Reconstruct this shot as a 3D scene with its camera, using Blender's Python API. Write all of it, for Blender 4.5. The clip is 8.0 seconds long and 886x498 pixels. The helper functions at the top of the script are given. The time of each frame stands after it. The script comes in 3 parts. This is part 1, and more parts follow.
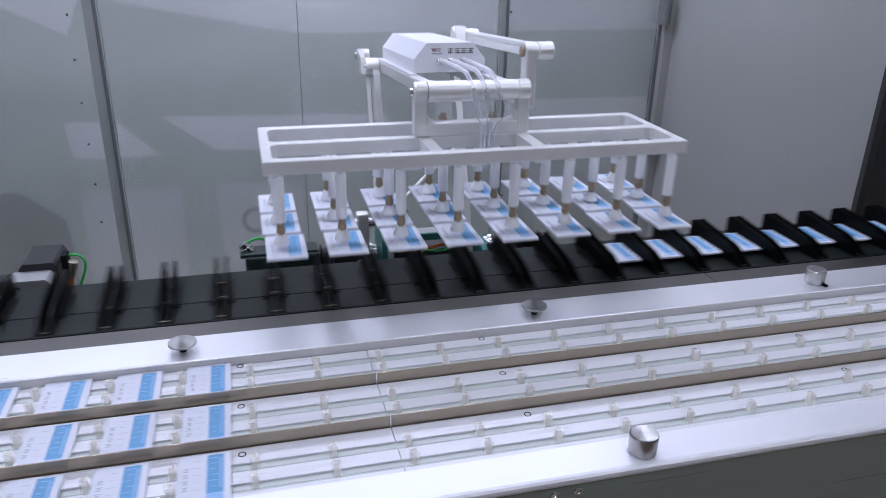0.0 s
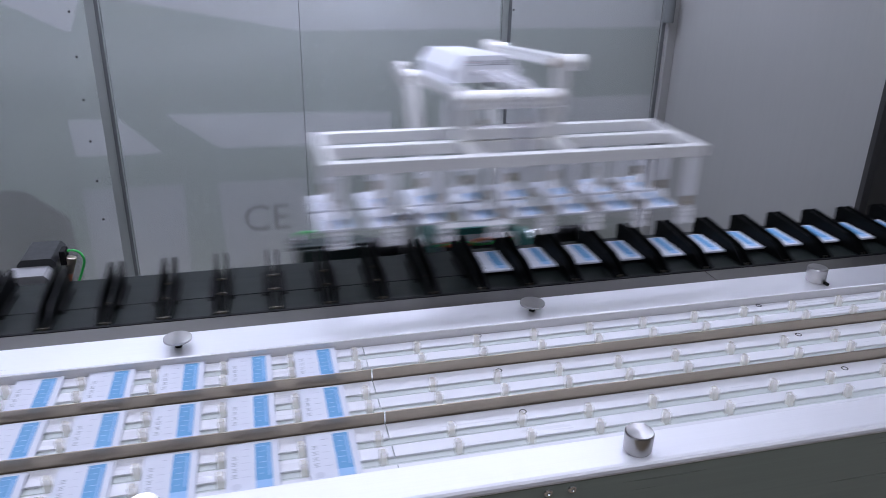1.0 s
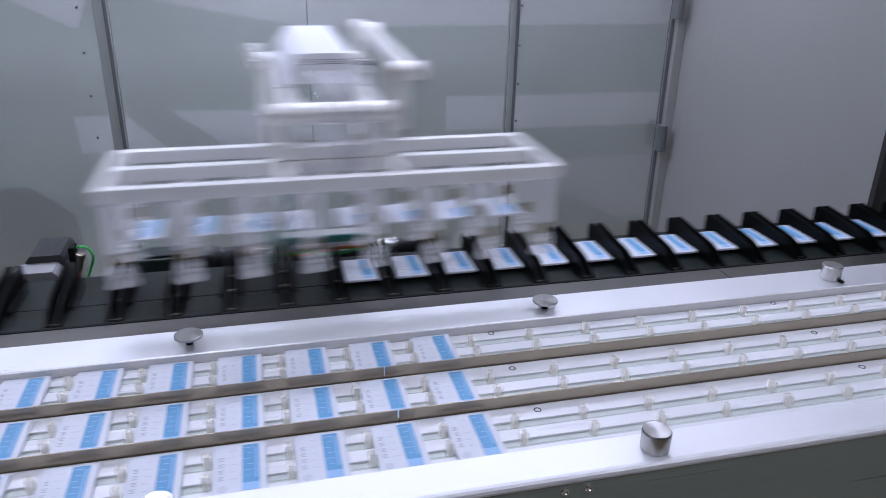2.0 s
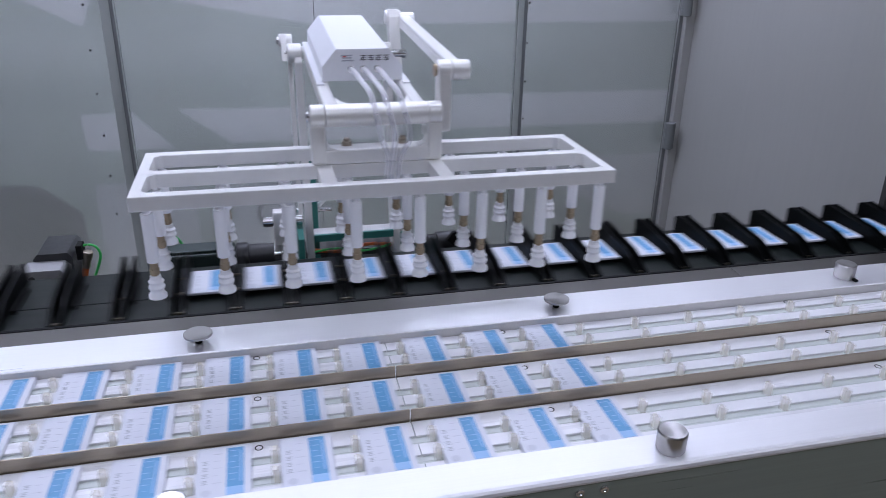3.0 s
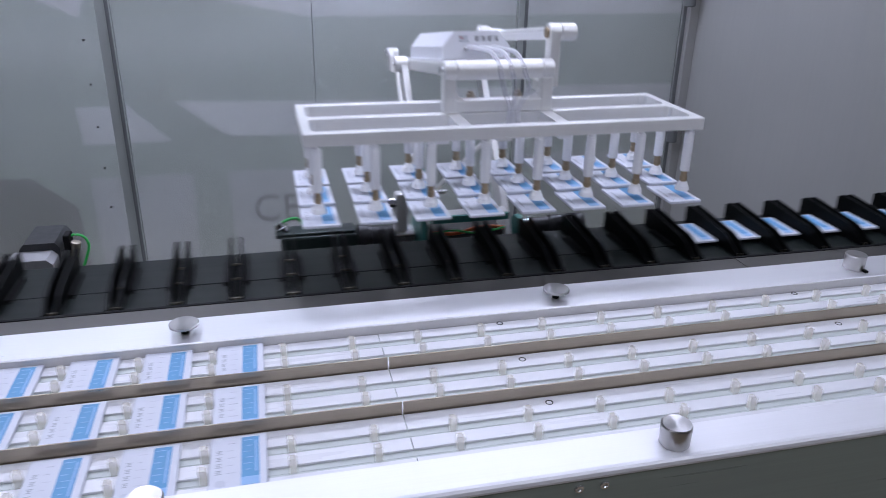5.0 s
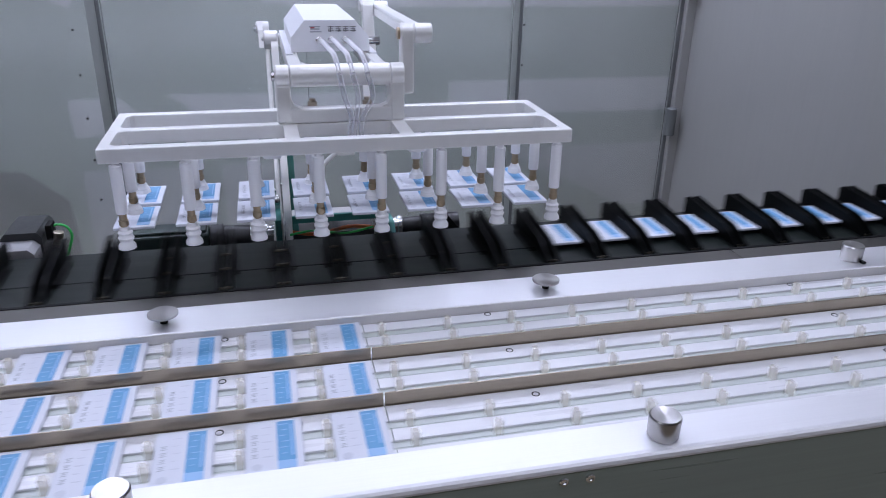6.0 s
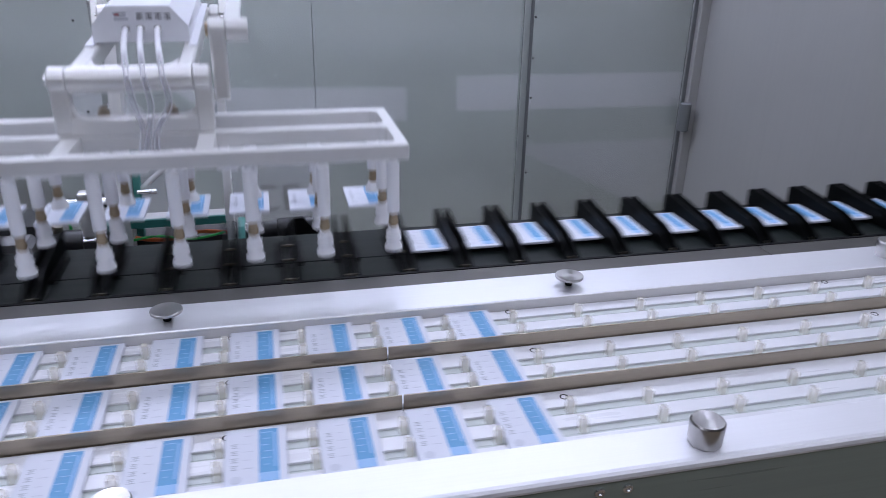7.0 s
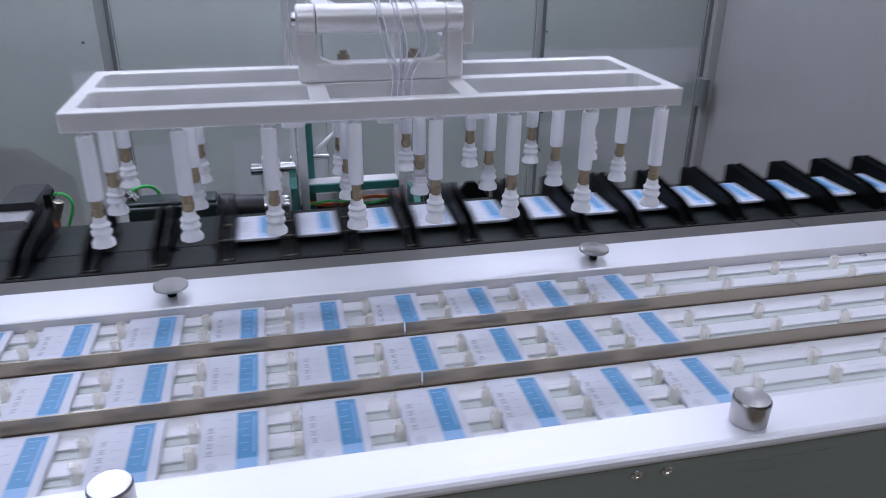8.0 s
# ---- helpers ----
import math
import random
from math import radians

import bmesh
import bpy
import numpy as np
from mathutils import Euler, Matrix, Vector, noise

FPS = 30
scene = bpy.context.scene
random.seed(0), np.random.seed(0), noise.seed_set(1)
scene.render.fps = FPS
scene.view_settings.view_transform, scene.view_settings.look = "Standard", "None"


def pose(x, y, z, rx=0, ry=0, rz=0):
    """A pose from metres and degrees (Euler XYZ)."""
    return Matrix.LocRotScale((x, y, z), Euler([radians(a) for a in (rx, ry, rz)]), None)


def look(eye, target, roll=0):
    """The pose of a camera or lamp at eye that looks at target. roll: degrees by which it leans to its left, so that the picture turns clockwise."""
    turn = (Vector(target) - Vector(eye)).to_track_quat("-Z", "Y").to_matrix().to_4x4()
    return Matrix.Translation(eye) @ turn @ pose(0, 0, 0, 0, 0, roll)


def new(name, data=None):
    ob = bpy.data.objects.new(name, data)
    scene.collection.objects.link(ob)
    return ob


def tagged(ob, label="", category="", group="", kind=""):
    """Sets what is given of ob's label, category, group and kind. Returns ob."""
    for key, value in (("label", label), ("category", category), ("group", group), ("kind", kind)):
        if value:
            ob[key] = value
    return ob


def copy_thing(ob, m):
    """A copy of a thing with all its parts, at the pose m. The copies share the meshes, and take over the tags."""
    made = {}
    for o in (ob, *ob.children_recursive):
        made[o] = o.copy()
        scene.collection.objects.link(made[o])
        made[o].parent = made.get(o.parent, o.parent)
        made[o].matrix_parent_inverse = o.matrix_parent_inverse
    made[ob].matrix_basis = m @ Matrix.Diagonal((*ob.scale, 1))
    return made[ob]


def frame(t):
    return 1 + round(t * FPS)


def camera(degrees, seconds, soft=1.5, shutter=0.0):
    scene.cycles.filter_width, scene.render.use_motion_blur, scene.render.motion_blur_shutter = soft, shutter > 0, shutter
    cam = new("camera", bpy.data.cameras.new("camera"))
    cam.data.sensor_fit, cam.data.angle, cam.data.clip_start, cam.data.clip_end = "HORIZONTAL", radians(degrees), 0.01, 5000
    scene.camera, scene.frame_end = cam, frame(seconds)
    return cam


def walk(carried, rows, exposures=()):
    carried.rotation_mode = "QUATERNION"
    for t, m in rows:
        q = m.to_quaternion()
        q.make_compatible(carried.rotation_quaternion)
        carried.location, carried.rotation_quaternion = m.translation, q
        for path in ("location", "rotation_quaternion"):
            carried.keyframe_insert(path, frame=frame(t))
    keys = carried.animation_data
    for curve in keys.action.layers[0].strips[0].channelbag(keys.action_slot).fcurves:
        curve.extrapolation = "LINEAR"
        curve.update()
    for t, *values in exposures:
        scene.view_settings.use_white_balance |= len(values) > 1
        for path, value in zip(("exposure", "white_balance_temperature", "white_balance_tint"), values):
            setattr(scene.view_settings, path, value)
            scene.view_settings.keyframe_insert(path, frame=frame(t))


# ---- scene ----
cam = camera(60.7, 8.0, soft=0.85, shutter=0.85)
PATH = [
    (0, (0.038, -0.902, 1.502), (0.515, 0.878, 0.724), 1.2),
    (0.5, (0.046, -0.897, 1.495), (0.514, 0.885, 0.717), 1.2),
    (1, (0.053, -0.902, 1.495), (0.515, 0.882, 0.716), 1.2),
    (1.5, (0.048, -0.897, 1.492), (0.505, 0.886, 0.711), 1.2),
    (3, (0.032, -0.878, 1.484), (0.476, 0.906, 0.696), 1.1),
    (3.5, (0.03, -0.873, 1.479), (0.471, 0.913, 0.696), 1.1),
    (4, (0.031, -0.866, 1.472), (0.473, 0.919, 0.685), 1.2),
    (4.5, (0.036, -0.857, 1.46), (0.474, 0.929, 0.673), 1.1),
    (6, (0.077, -0.837, 1.429), (0.51, 0.947, 0.635), 1.1),
    (6.5, (0.064, -0.817, 1.407), (0.496, 0.969, 0.617), 1.2),
    (7, (0.065, -0.782, 1.397), (0.495, 1.003, 0.604), 1.2),
    (7.5, (0.052, -0.754, 1.371), (0.468, 1.029, 0.566), 0.8),
    (8, (0.061, -0.737, 1.357), (0.469, 1.037, 0.53), 0.7),
]
walk(cam, [(t, look(eye, target, roll)) for t, eye, target, roll in PATH], exposures=((0, -0.88), (8, -0.88)))

# world, lights, exposure
world = bpy.data.worlds.new("world")
scene.world = world
world.use_nodes = True
world.node_tree.nodes["Background"].inputs[0].default_value = (0.80, 0.88, 1.0, 1)
world.node_tree.nodes["Background"].inputs[1].default_value = 0.04

PITCH = 0.0962            # spacing of cards, pushers and suction cups
BELT_PITCH = 0.0948       # spacing of the buckets
LANE = 0.1066             # spacing of the three lanes
LANE_Y = 0.0279           # rear edge of the middle lane
RAIL_Y = 0.1285           # front face of the rail behind the lanes
CYCLE = 4.757             # seconds from one pick to the next
V_LANE = 8 * PITCH / CYCLE
V_BELT = 24 * BELT_PITCH / CYCLE
LANE_Z = 0.891
BELT_Z = 0.868


# ---------- materials ----------
def material(name, color, rough=0.5, metal=0.0, grain=0.0, scale=40.0, stretch=(1, 1, 1), bump=0.0, spec=0.5):
    m = bpy.data.materials.new(name)
    m.use_nodes = True
    nt = m.node_tree
    b = nt.nodes["Principled BSDF"]
    b.inputs["Base Color"].default_value = (*color, 1)
    b.inputs["Roughness"].default_value = rough
    b.inputs["Metallic"].default_value = metal
    b.inputs["Specular IOR Level"].default_value = spec
    if grain or bump:
        co = nt.nodes.new("ShaderNodeTexCoord")
        mp = nt.nodes.new("ShaderNodeMapping")
        mp.inputs["Scale"].default_value = stretch
        fine = nt.nodes.new("ShaderNodeTexNoise")
        fine.inputs["Scale"].default_value = scale
        fine.inputs["Detail"].default_value = 4
        wide = nt.nodes.new("ShaderNodeTexNoise")
        wide.inputs["Scale"].default_value = 3.0
        nt.links.new(co.outputs["Object"], mp.inputs["Vector"])
        nt.links.new(mp.outputs["Vector"], fine.inputs["Vector"])
        nt.links.new(co.outputs["Object"], wide.inputs["Vector"])
        add = nt.nodes.new("ShaderNodeMath")
        add.operation = "ADD"
        nt.links.new(fine.outputs["Fac"], add.inputs[0])
        nt.links.new(wide.outputs["Fac"], add.inputs[1])
        if grain:
            ramp = nt.nodes.new("ShaderNodeMapRange")
            ramp.inputs["From Min"].default_value, ramp.inputs["From Max"].default_value = 0.6, 1.4
            ramp.inputs["To Min"].default_value, ramp.inputs["To Max"].default_value = 1 - grain, 1 + grain * 0.6
            mul = nt.nodes.new("ShaderNodeVectorMath")
            mul.operation = "SCALE"
            mul.inputs[0].default_value = color
            nt.links.new(add.outputs[0], ramp.inputs["Value"])
            nt.links.new(ramp.outputs[0], mul.inputs["Scale"])
            nt.links.new(mul.outputs[0], b.inputs["Base Color"])
            rr = nt.nodes.new("ShaderNodeMapRange")
            rr.inputs["From Min"].default_value, rr.inputs["From Max"].default_value = 0.6, 1.4
            rr.inputs["To Min"].default_value, rr.inputs["To Max"].default_value = rough * 0.8, min(1, rough * 1.25)
            nt.links.new(add.outputs[0], rr.inputs["Value"])
            nt.links.new(rr.outputs[0], b.inputs["Roughness"])
        if bump:
            bp = nt.nodes.new("ShaderNodeBump")
            bp.inputs["Strength"].default_value = bump
            bp.inputs["Distance"].default_value = 0.001
            nt.links.new(fine.outputs["Fac"], bp.inputs["Height"])
            nt.links.new(bp.outputs["Normal"], b.inputs["Normal"])
    return m


M_ALU = material("brushed_aluminium", (0.93, 0.93, 0.95), 0.46, 0.35, 0.03, 60, (0.15, 8, 8), 0.02)
M_BACKRAIL = material("satin_aluminium_rail", (0.92, 0.92, 0.94), 0.34, 0.6, 0.03, 60, (0.15, 8, 8), 0.02)
M_STEEL = material("brushed_stainless", (0.43, 0.375, 0.30), 0.34, 1.0, 0.10, 50, (0.1, 8, 8), 0.06)
M_STRIP = material("pale_ground_steel", (0.66, 0.65, 0.64), 0.38, 0.3, 0.05, 50, (0.1, 8, 8), 0.03)
M_CAST = material("cast_aluminium", (0.34, 0.34, 0.34), 0.45, 0.3, 0.15, 60, (1, 1, 1), 0.1)
M_RAIL = material("ground_steel_rail", (0.150, 0.143, 0.132), 0.36, 0.8, 0.12, 40, (0.1, 8, 8), 0.06)
M_TURNED = material("turned_steel", (0.44, 0.43, 0.42), 0.28, 1.0)
M_TURNED.node_tree.nodes["Principled BSDF"].inputs["Anisotropic"].default_value = 0.75
_t = M_TURNED.node_tree.nodes.new("ShaderNodeTangent")
_t.direction_type, _t.axis = "RADIAL", "Z"
M_TURNED.node_tree.links.new(_t.outputs[0], M_TURNED.node_tree.nodes["Principled BSDF"].inputs["Tangent"])
M_PLATE = material("white_slide_plate", (0.79, 0.79, 0.805), 0.28, 0.0, 0.03, 30, (0.3, 4, 4))
M_GROOVE = material("pale_plastic_track", (0.58, 0.62, 0.59), 0.45, 0.0, 0.06, 30)
M_ARM = material("anodised_silver", (0.85, 0.845, 0.82), 0.34, 0.45, 0.04, 70)
M_HOOD = material("white_powder_coat", (0.82, 0.83, 0.86), 0.35, 0.0, 0.03, 120, (1, 1, 1), 0.04)
M_ROD = material("white_acetal", (0.92, 0.92, 0.93), 0.40)
M_BRASS = material("dull_brass", (0.42, 0.33, 0.22), 0.35, 0.9, 0.15, 120)
M_CUP = material("white_silicone", (0.92, 0.92, 0.93), 0.55)
M_BLACK = material("black_plastic", (0.005, 0.005, 0.005), 0.6, 0.0, 0.2, 60, (1, 1, 1), 0.0, 0.15)
M_BELT = material("dark_grey_chain_plate", (0.011, 0.0155, 0.0135), 0.42, 0.0, 0.35, 25, (0.4, 2, 2), 0.0, 0.19)
M_FIN = material("glossy_black_plastic", (0.003, 0.0035, 0.0035), 0.36, 0.0, 0.2, 60, (1, 1, 1), 0.0, 0.07)
M_MOTOR = material("black_motor_paint", (0.022, 0.023, 0.024), 0.35, 0.1, 0.15, 80)
M_GREENBLACK = material("dark_green_motor", (0.020, 0.034, 0.030), 0.35, 0.1, 0.15, 60)
M_TEAL = material("teal_paint", (0.045, 0.22, 0.185), 0.40, 0.1, 0.08, 40)
M_CHROME = material("bright_chrome", (0.80, 0.80, 0.80), 0.15, 1.0)
M_ORANGE = material("orange_cable", (0.65, 0.14, 0.03), 0.5)
M_GREEN = material("green_cable", (0.04, 0.50, 0.10), 0.45)
M_BOX = material("coated_paper", (0.69, 0.71, 0.77), 0.45, 0.0, 0.02, 80)
M_BLUE = material("blue_print", (0.115, 0.345, 0.60), 0.45, 0.0, 0.10, 90)
M_PALEBLUE = material("pale_blue_print", (0.30, 0.52, 0.78), 0.45)
M_INK = material("grey_ink", (0.42, 0.44, 0.48), 0.5)
M_PALEINK = material("pale_ink", (0.60, 0.62, 0.68), 0.5)
M_DARKINK = material("dark_ink", (0.09, 0.09, 0.10), 0.5)
M_RED = material("red_ink", (0.50, 0.06, 0.06), 0.5)
M_FRONT = material("green_grey_front", (0.27, 0.31, 0.27), 0.32, 0.2, 0.10, 30, (0.1, 6, 6))
M_SIDE = material("dull_steel_side", (0.40, 0.40, 0.375), 0.45, 0.35, 0.06, 20, (3, 3, 0.15), 0.05)
M_MULLION = material("grey_mullion", (0.17, 0.18, 0.175), 0.45, 0.3, 0.08, 30)
M_POST = material("grey_green_upright", (0.42, 0.45, 0.42), 0.45, 0.3, 0.08, 20)
M_DARK = material("dark_recess", (0.035, 0.034, 0.032), 0.5, 0.0, 0.2, 10)
M_NEIGH = material("grey_green_paint", (0.58, 0.61, 0.565), 0.6, 0.0, 0.06, 4)
# tone of the reflection patches behind the rear panes
M_NEIGHPALE = material("pale_grey_reflection", (0.82, 0.82, 0.82), 0.6, 0.0, 0.05, 4)
# shared by the painted shade patch and the CE letters
M_NEIGHDARK = material("dark_grey_shade_and_print", (0.40, 0.40, 0.38), 0.6, 0.0, 0.06, 4)
# dimmer tone for the lower reflection patches
M_NEIGHMID = material("dimmer_grey_reflection", (0.70, 0.705, 0.70), 0.6, 0.0, 0.05, 4)
M_ROOM = material("white_wall_paint", (0.72, 0.73, 0.74), 0.7, 0.0, 0.03, 6)
M_ROOMDIM = material("brown_grey_dim_wall", (0.24, 0.22, 0.20), 0.7, 0.0, 0.06, 5)
M_FLOOR = material("brown_epoxy_floor", (0.34, 0.28, 0.20), 0.35, 0.0, 0.06, 5)


def glow(name, color, strength):
    m = bpy.data.materials.new(name)
    m.use_nodes = True
    b = m.node_tree.nodes["Principled BSDF"]
    b.inputs["Base Color"].default_value = (*color, 1)
    b.inputs["Emission Color"].default_value = (*color, 1)
    b.inputs["Emission Strength"].default_value = strength
    return m


M_LED = glow("led_diffuser", (0.90, 0.94, 1.0), 4.0)


def clear(name, tint, gloss):
    m = bpy.data.materials.new(name)
    m.use_nodes = True
    nt = m.node_tree
    nt.nodes.remove(nt.nodes["Principled BSDF"])
    out = nt.nodes["Material Output"]
    tr = nt.nodes.new("ShaderNodeBsdfRefraction")
    tr.inputs["Color"].default_value = (*tint, 1)
    tr.inputs["Roughness"].default_value = 0.13
    tr.inputs["IOR"].default_value = 1.45
    gl = nt.nodes.new("ShaderNodeBsdfGlossy")
    gl.inputs["Roughness"].default_value = 0.20
    mix = nt.nodes.new("ShaderNodeMixShader")
    mix.inputs[0].default_value = gloss
    nt.links.new(tr.outputs[0], mix.inputs[1])
    nt.links.new(gl.outputs[0], mix.inputs[2])
    nt.links.new(mix.outputs[0], out.inputs["Surface"])
    return m


def milky(name, color, alpha, rough):
    m = bpy.data.materials.new(name)
    m.use_nodes = True
    b = m.node_tree.nodes["Principled BSDF"]
    b.inputs["Base Color"].default_value = (*color, 1)
    b.inputs["Roughness"].default_value = rough
    b.inputs["Alpha"].default_value = alpha
    return m


M_LUG = milky("clear_nylon", (0.93, 0.88, 0.74), 0.33, 0.4)


def tubing(name, tint):
    """Clear plastic with white mixed in towards its rims, painting their highlights."""
    m = bpy.data.materials.new(name)
    m.use_nodes = True
    nt = m.node_tree
    nt.nodes.remove(nt.nodes["Principled BSDF"])
    tr = nt.nodes.new("ShaderNodeBsdfTransparent")
    tr.inputs[0].default_value = (*tint, 1)
    gl = nt.nodes.new("ShaderNodeBsdfPrincipled")
    gl.inputs["Base Color"].default_value = (0.95, 0.95, 0.97, 1)
    gl.inputs["Roughness"].default_value = 0.08
    rim = nt.nodes.new("ShaderNodeLayerWeight")
    rim.inputs["Blend"].default_value = 0.42
    mix = nt.nodes.new("ShaderNodeMixShader")
    nt.links.new(rim.outputs["Facing"], mix.inputs[0])
    nt.links.new(tr.outputs[0], mix.inputs[1])
    nt.links.new(gl.outputs[0], mix.inputs[2])
    nt.links.new(mix.outputs[0], nt.nodes["Material Output"].inputs["Surface"])
    return m


M_TUBE = tubing("clear_tube", (0.93, 0.93, 0.95))
M_GLASS = clear("green_tinted_glass", (0.895, 0.915, 0.90), 0.20)


# ---------- mesh helpers ----------
def box(bm, lo, hi, bev=0.0):
    c = [(a + b) / 2 for a, b in zip(lo, hi)]
    s = [b - a for a, b in zip(lo, hi)]
    g = bmesh.ops.create_cube(bm, size=1, matrix=Matrix.LocRotScale(c, None, s))
    if bev:
        edges = list({e for v in g["verts"] for e in v.link_edges})
        bmesh.ops.bevel(bm, geom=edges, offset=bev, segments=2, profile=0.5, affect="EDGES")
    return bm


def turned(bm, a, axis, rings, n=20):
    """A lathe body from a along the axis; rings of (distance, radius)."""
    a, axis = Vector(a), Vector(axis).normalized()
    u = axis.orthogonal().normalized()
    w = axis.cross(u)
    loops = []
    for d, r in rings:
        loops.append([bm.verts.new(a + axis * d + (u * math.cos(i * math.tau / n) + w * math.sin(i * math.tau / n)) * r) for i in range(n)])
    for p, q in zip(loops, loops[1:]):
        for i in range(n):
            f = bm.faces.new((p[i], p[(i + 1) % n], q[(i + 1) % n], q[i]))
            f.smooth = True
    bm.faces.new(loops[0][::-1])
    bm.faces.new(loops[-1])
    # keep the corners of the profile crisp
    slopes = [-math.pi / 2] + [-math.atan2(q[1] - p[1], q[0] - p[0]) for p, q in zip(rings, rings[1:])] + [math.pi / 2]
    for k, loop in enumerate(loops):
        if abs(slopes[k + 1] - slopes[k]) > 0.6:
            for i in range(n):
                e = bm.edges.get((loop[i], loop[(i + 1) % n]))
                e.smooth = False
    return bm


def rod(bm, a, b, r, n=16):
    a, b = Vector(a), Vector(b)
    d = (b - a).length
    c = min(0.12 * r, d * 0.2)
    return turned(bm, a, b - a, [(0, r - c), (c, r), (d - c, r), (d, r - c)], n)


def hose(bm, points, r, n=8):
    """A bent tube along a smooth line through the points."""
    pts = [Vector(p) for p in points]
    line = []
    for i in range(len(pts) - 1):
        p0, p1, p2, p3 = pts[max(i - 1, 0)], pts[i], pts[i + 1], pts[min(i + 2, len(pts) - 1)]
        for k in range(6):
            t = k / 6
            line.append(0.5 * (2 * p1 + (p2 - p0) * t + (2 * p0 - 5 * p1 + 4 * p2 - p3) * t * t + (3 * p1 - p0 - 3 * p2 + p3) * t ** 3))
    line.append(pts[-1])
    loops = []
    for i, p in enumerate(line):
        d = (line[min(i + 1, len(line) - 1)] - line[max(i - 1, 0)]).normalized()
        side = d.cross(Vector((1, 0.02, 0))).normalized()
        up = side.cross(d)
        loops.append([bm.verts.new(p + (side * math.cos(k * math.tau / n) + up * math.sin(k * math.tau / n)) * r) for k in range(n)])
    for p, q in zip(loops, loops[1:]):
        for k in range(n):
            f = bm.faces.new((p[k], p[(k + 1) % n], q[(k + 1) % n], q[k]))
            f.smooth = True
    bm.faces.new(loops[0][::-1])
    bm.faces.new(loops[-1])
    return bm


def prism(bm, outline, lo, hi, axis="x"):
    """An outline of two coordinates pushed along an axis from lo to hi."""
    def at(p, d):
        return (d, p[0], p[1]) if axis == "x" else (p[0], d, p[1]) if axis == "y" else (p[0], p[1], d)
    a = [bm.verts.new(at(p, lo)) for p in outline]
    b = [bm.verts.new(at(p, hi)) for p in outline]
    bm.faces.new(a[::-1])
    bm.faces.new(b)
    for i in range(len(a)):
        j = (i + 1) % len(a)
        bm.faces.new((a[i], a[j], b[j], b[i]))
    bmesh.ops.recalc_face_normals(bm, faces=bm.faces[:])
    return bm


def mesh_of(name, bm, mat):
    me = bpy.data.meshes.new(name)
    bm.to_mesh(me)
    bm.free()
    me.materials.append(mat)
    return me


def part(name, bm, mat, parent, label="", at=None):
    while parent.parent and parent.parent.parent:
        parent = parent.parent
    ob = new(name, mesh_of(name, bm, mat))
    ob.parent = parent
    if at is not None:
        ob.matrix_basis = at
    return tagged(ob, label)


def shared(name, me, parent, at):
    ob = new(name, me)
    ob.parent = parent
    ob.matrix_basis = at
    return ob


def thing(name, label, category, group="", at=None):
    ob = new(name)
    if at is not None:
        ob.matrix_basis = at
    return tagged(ob, label, category, group)


def structure(name, bm, mat, label, category):
    return tagged(new(name, mesh_of(name, bm, mat)), label, category, "", "structure")


B = bmesh.new


# ---------- the room round the machine ----------
def build_room():
    structure("floor", box(B(), (-6, -4, -0.1), (7, 5, 0)), M_FLOOR, "smooth brown epoxy workshop floor", "floor")
    structure("ceiling", box(B(), (-6, -4, 3.0), (7, 5, 3.1)), M_ROOM, "white workshop ceiling with flat lamps", "ceiling")
    # Unseen wall; the room's dimness is put into its colour for metal reflections.
    structure("wall_south", box(B(), (-6, -4.1, 0), (7, -4, 3)), M_ROOMDIM, "unseen workshop wall coloured dim for dark reflections", "wall")
    structure("wall_north", box(B(), (-6, 5, 0), (7, 5.1, 3)), M_ROOM, "plain white workshop wall", "wall")
    structure("wall_west", box(B(), (-6.1, -4, 0), (-6, 5, 3)), M_ROOM, "plain white workshop wall", "wall")
    structure("wall_east", box(B(), (7, -4, 0), (7.1, 5, 3)), M_ROOM, "plain white workshop wall", "wall")


LAMPS = [(x, y) for x in (-2.4, -0.4, 1.6, 3.6) for y in (-1.5, 2.0, 3.4) if x > -1 or y < 0]
LAMP_TINT = (0.680, 0.718, 1.015)


def build_lamps():
    first = None
    for x, y in LAMPS:
        at = pose(x, y, 2.999)
        if first is None:
            first = thing("ceiling_light", "flat white square lamp set under the ceiling", "ceiling light", "ceiling lights", at)
            part("frame", box(B(), (-0.63, -0.33, -0.03), (0.63, 0.33, 0), 0.006), M_ALU, first)
            part("diffuser", box(B(), (-0.60, -0.30, -0.034), (0.60, 0.30, -0.0302)), M_LED, first)
        else:
            copy_thing(first, at)
        lamp = bpy.data.lights.new("ceiling_lamp", "AREA")
        lamp.shape, lamp.size, lamp.size_y = "RECTANGLE", 1.15, 0.55
        lamp.energy, lamp.color = LAMP_POWER * (1.1 if y < 0 else 1.6), LAMP_TINT
        ob = new("ceiling_lamp", lamp)
        ob.matrix_basis = look((x, y, 2.955), (x, y, 0))


LAMP_POWER = 16.0
CELL_POWER = 12.0


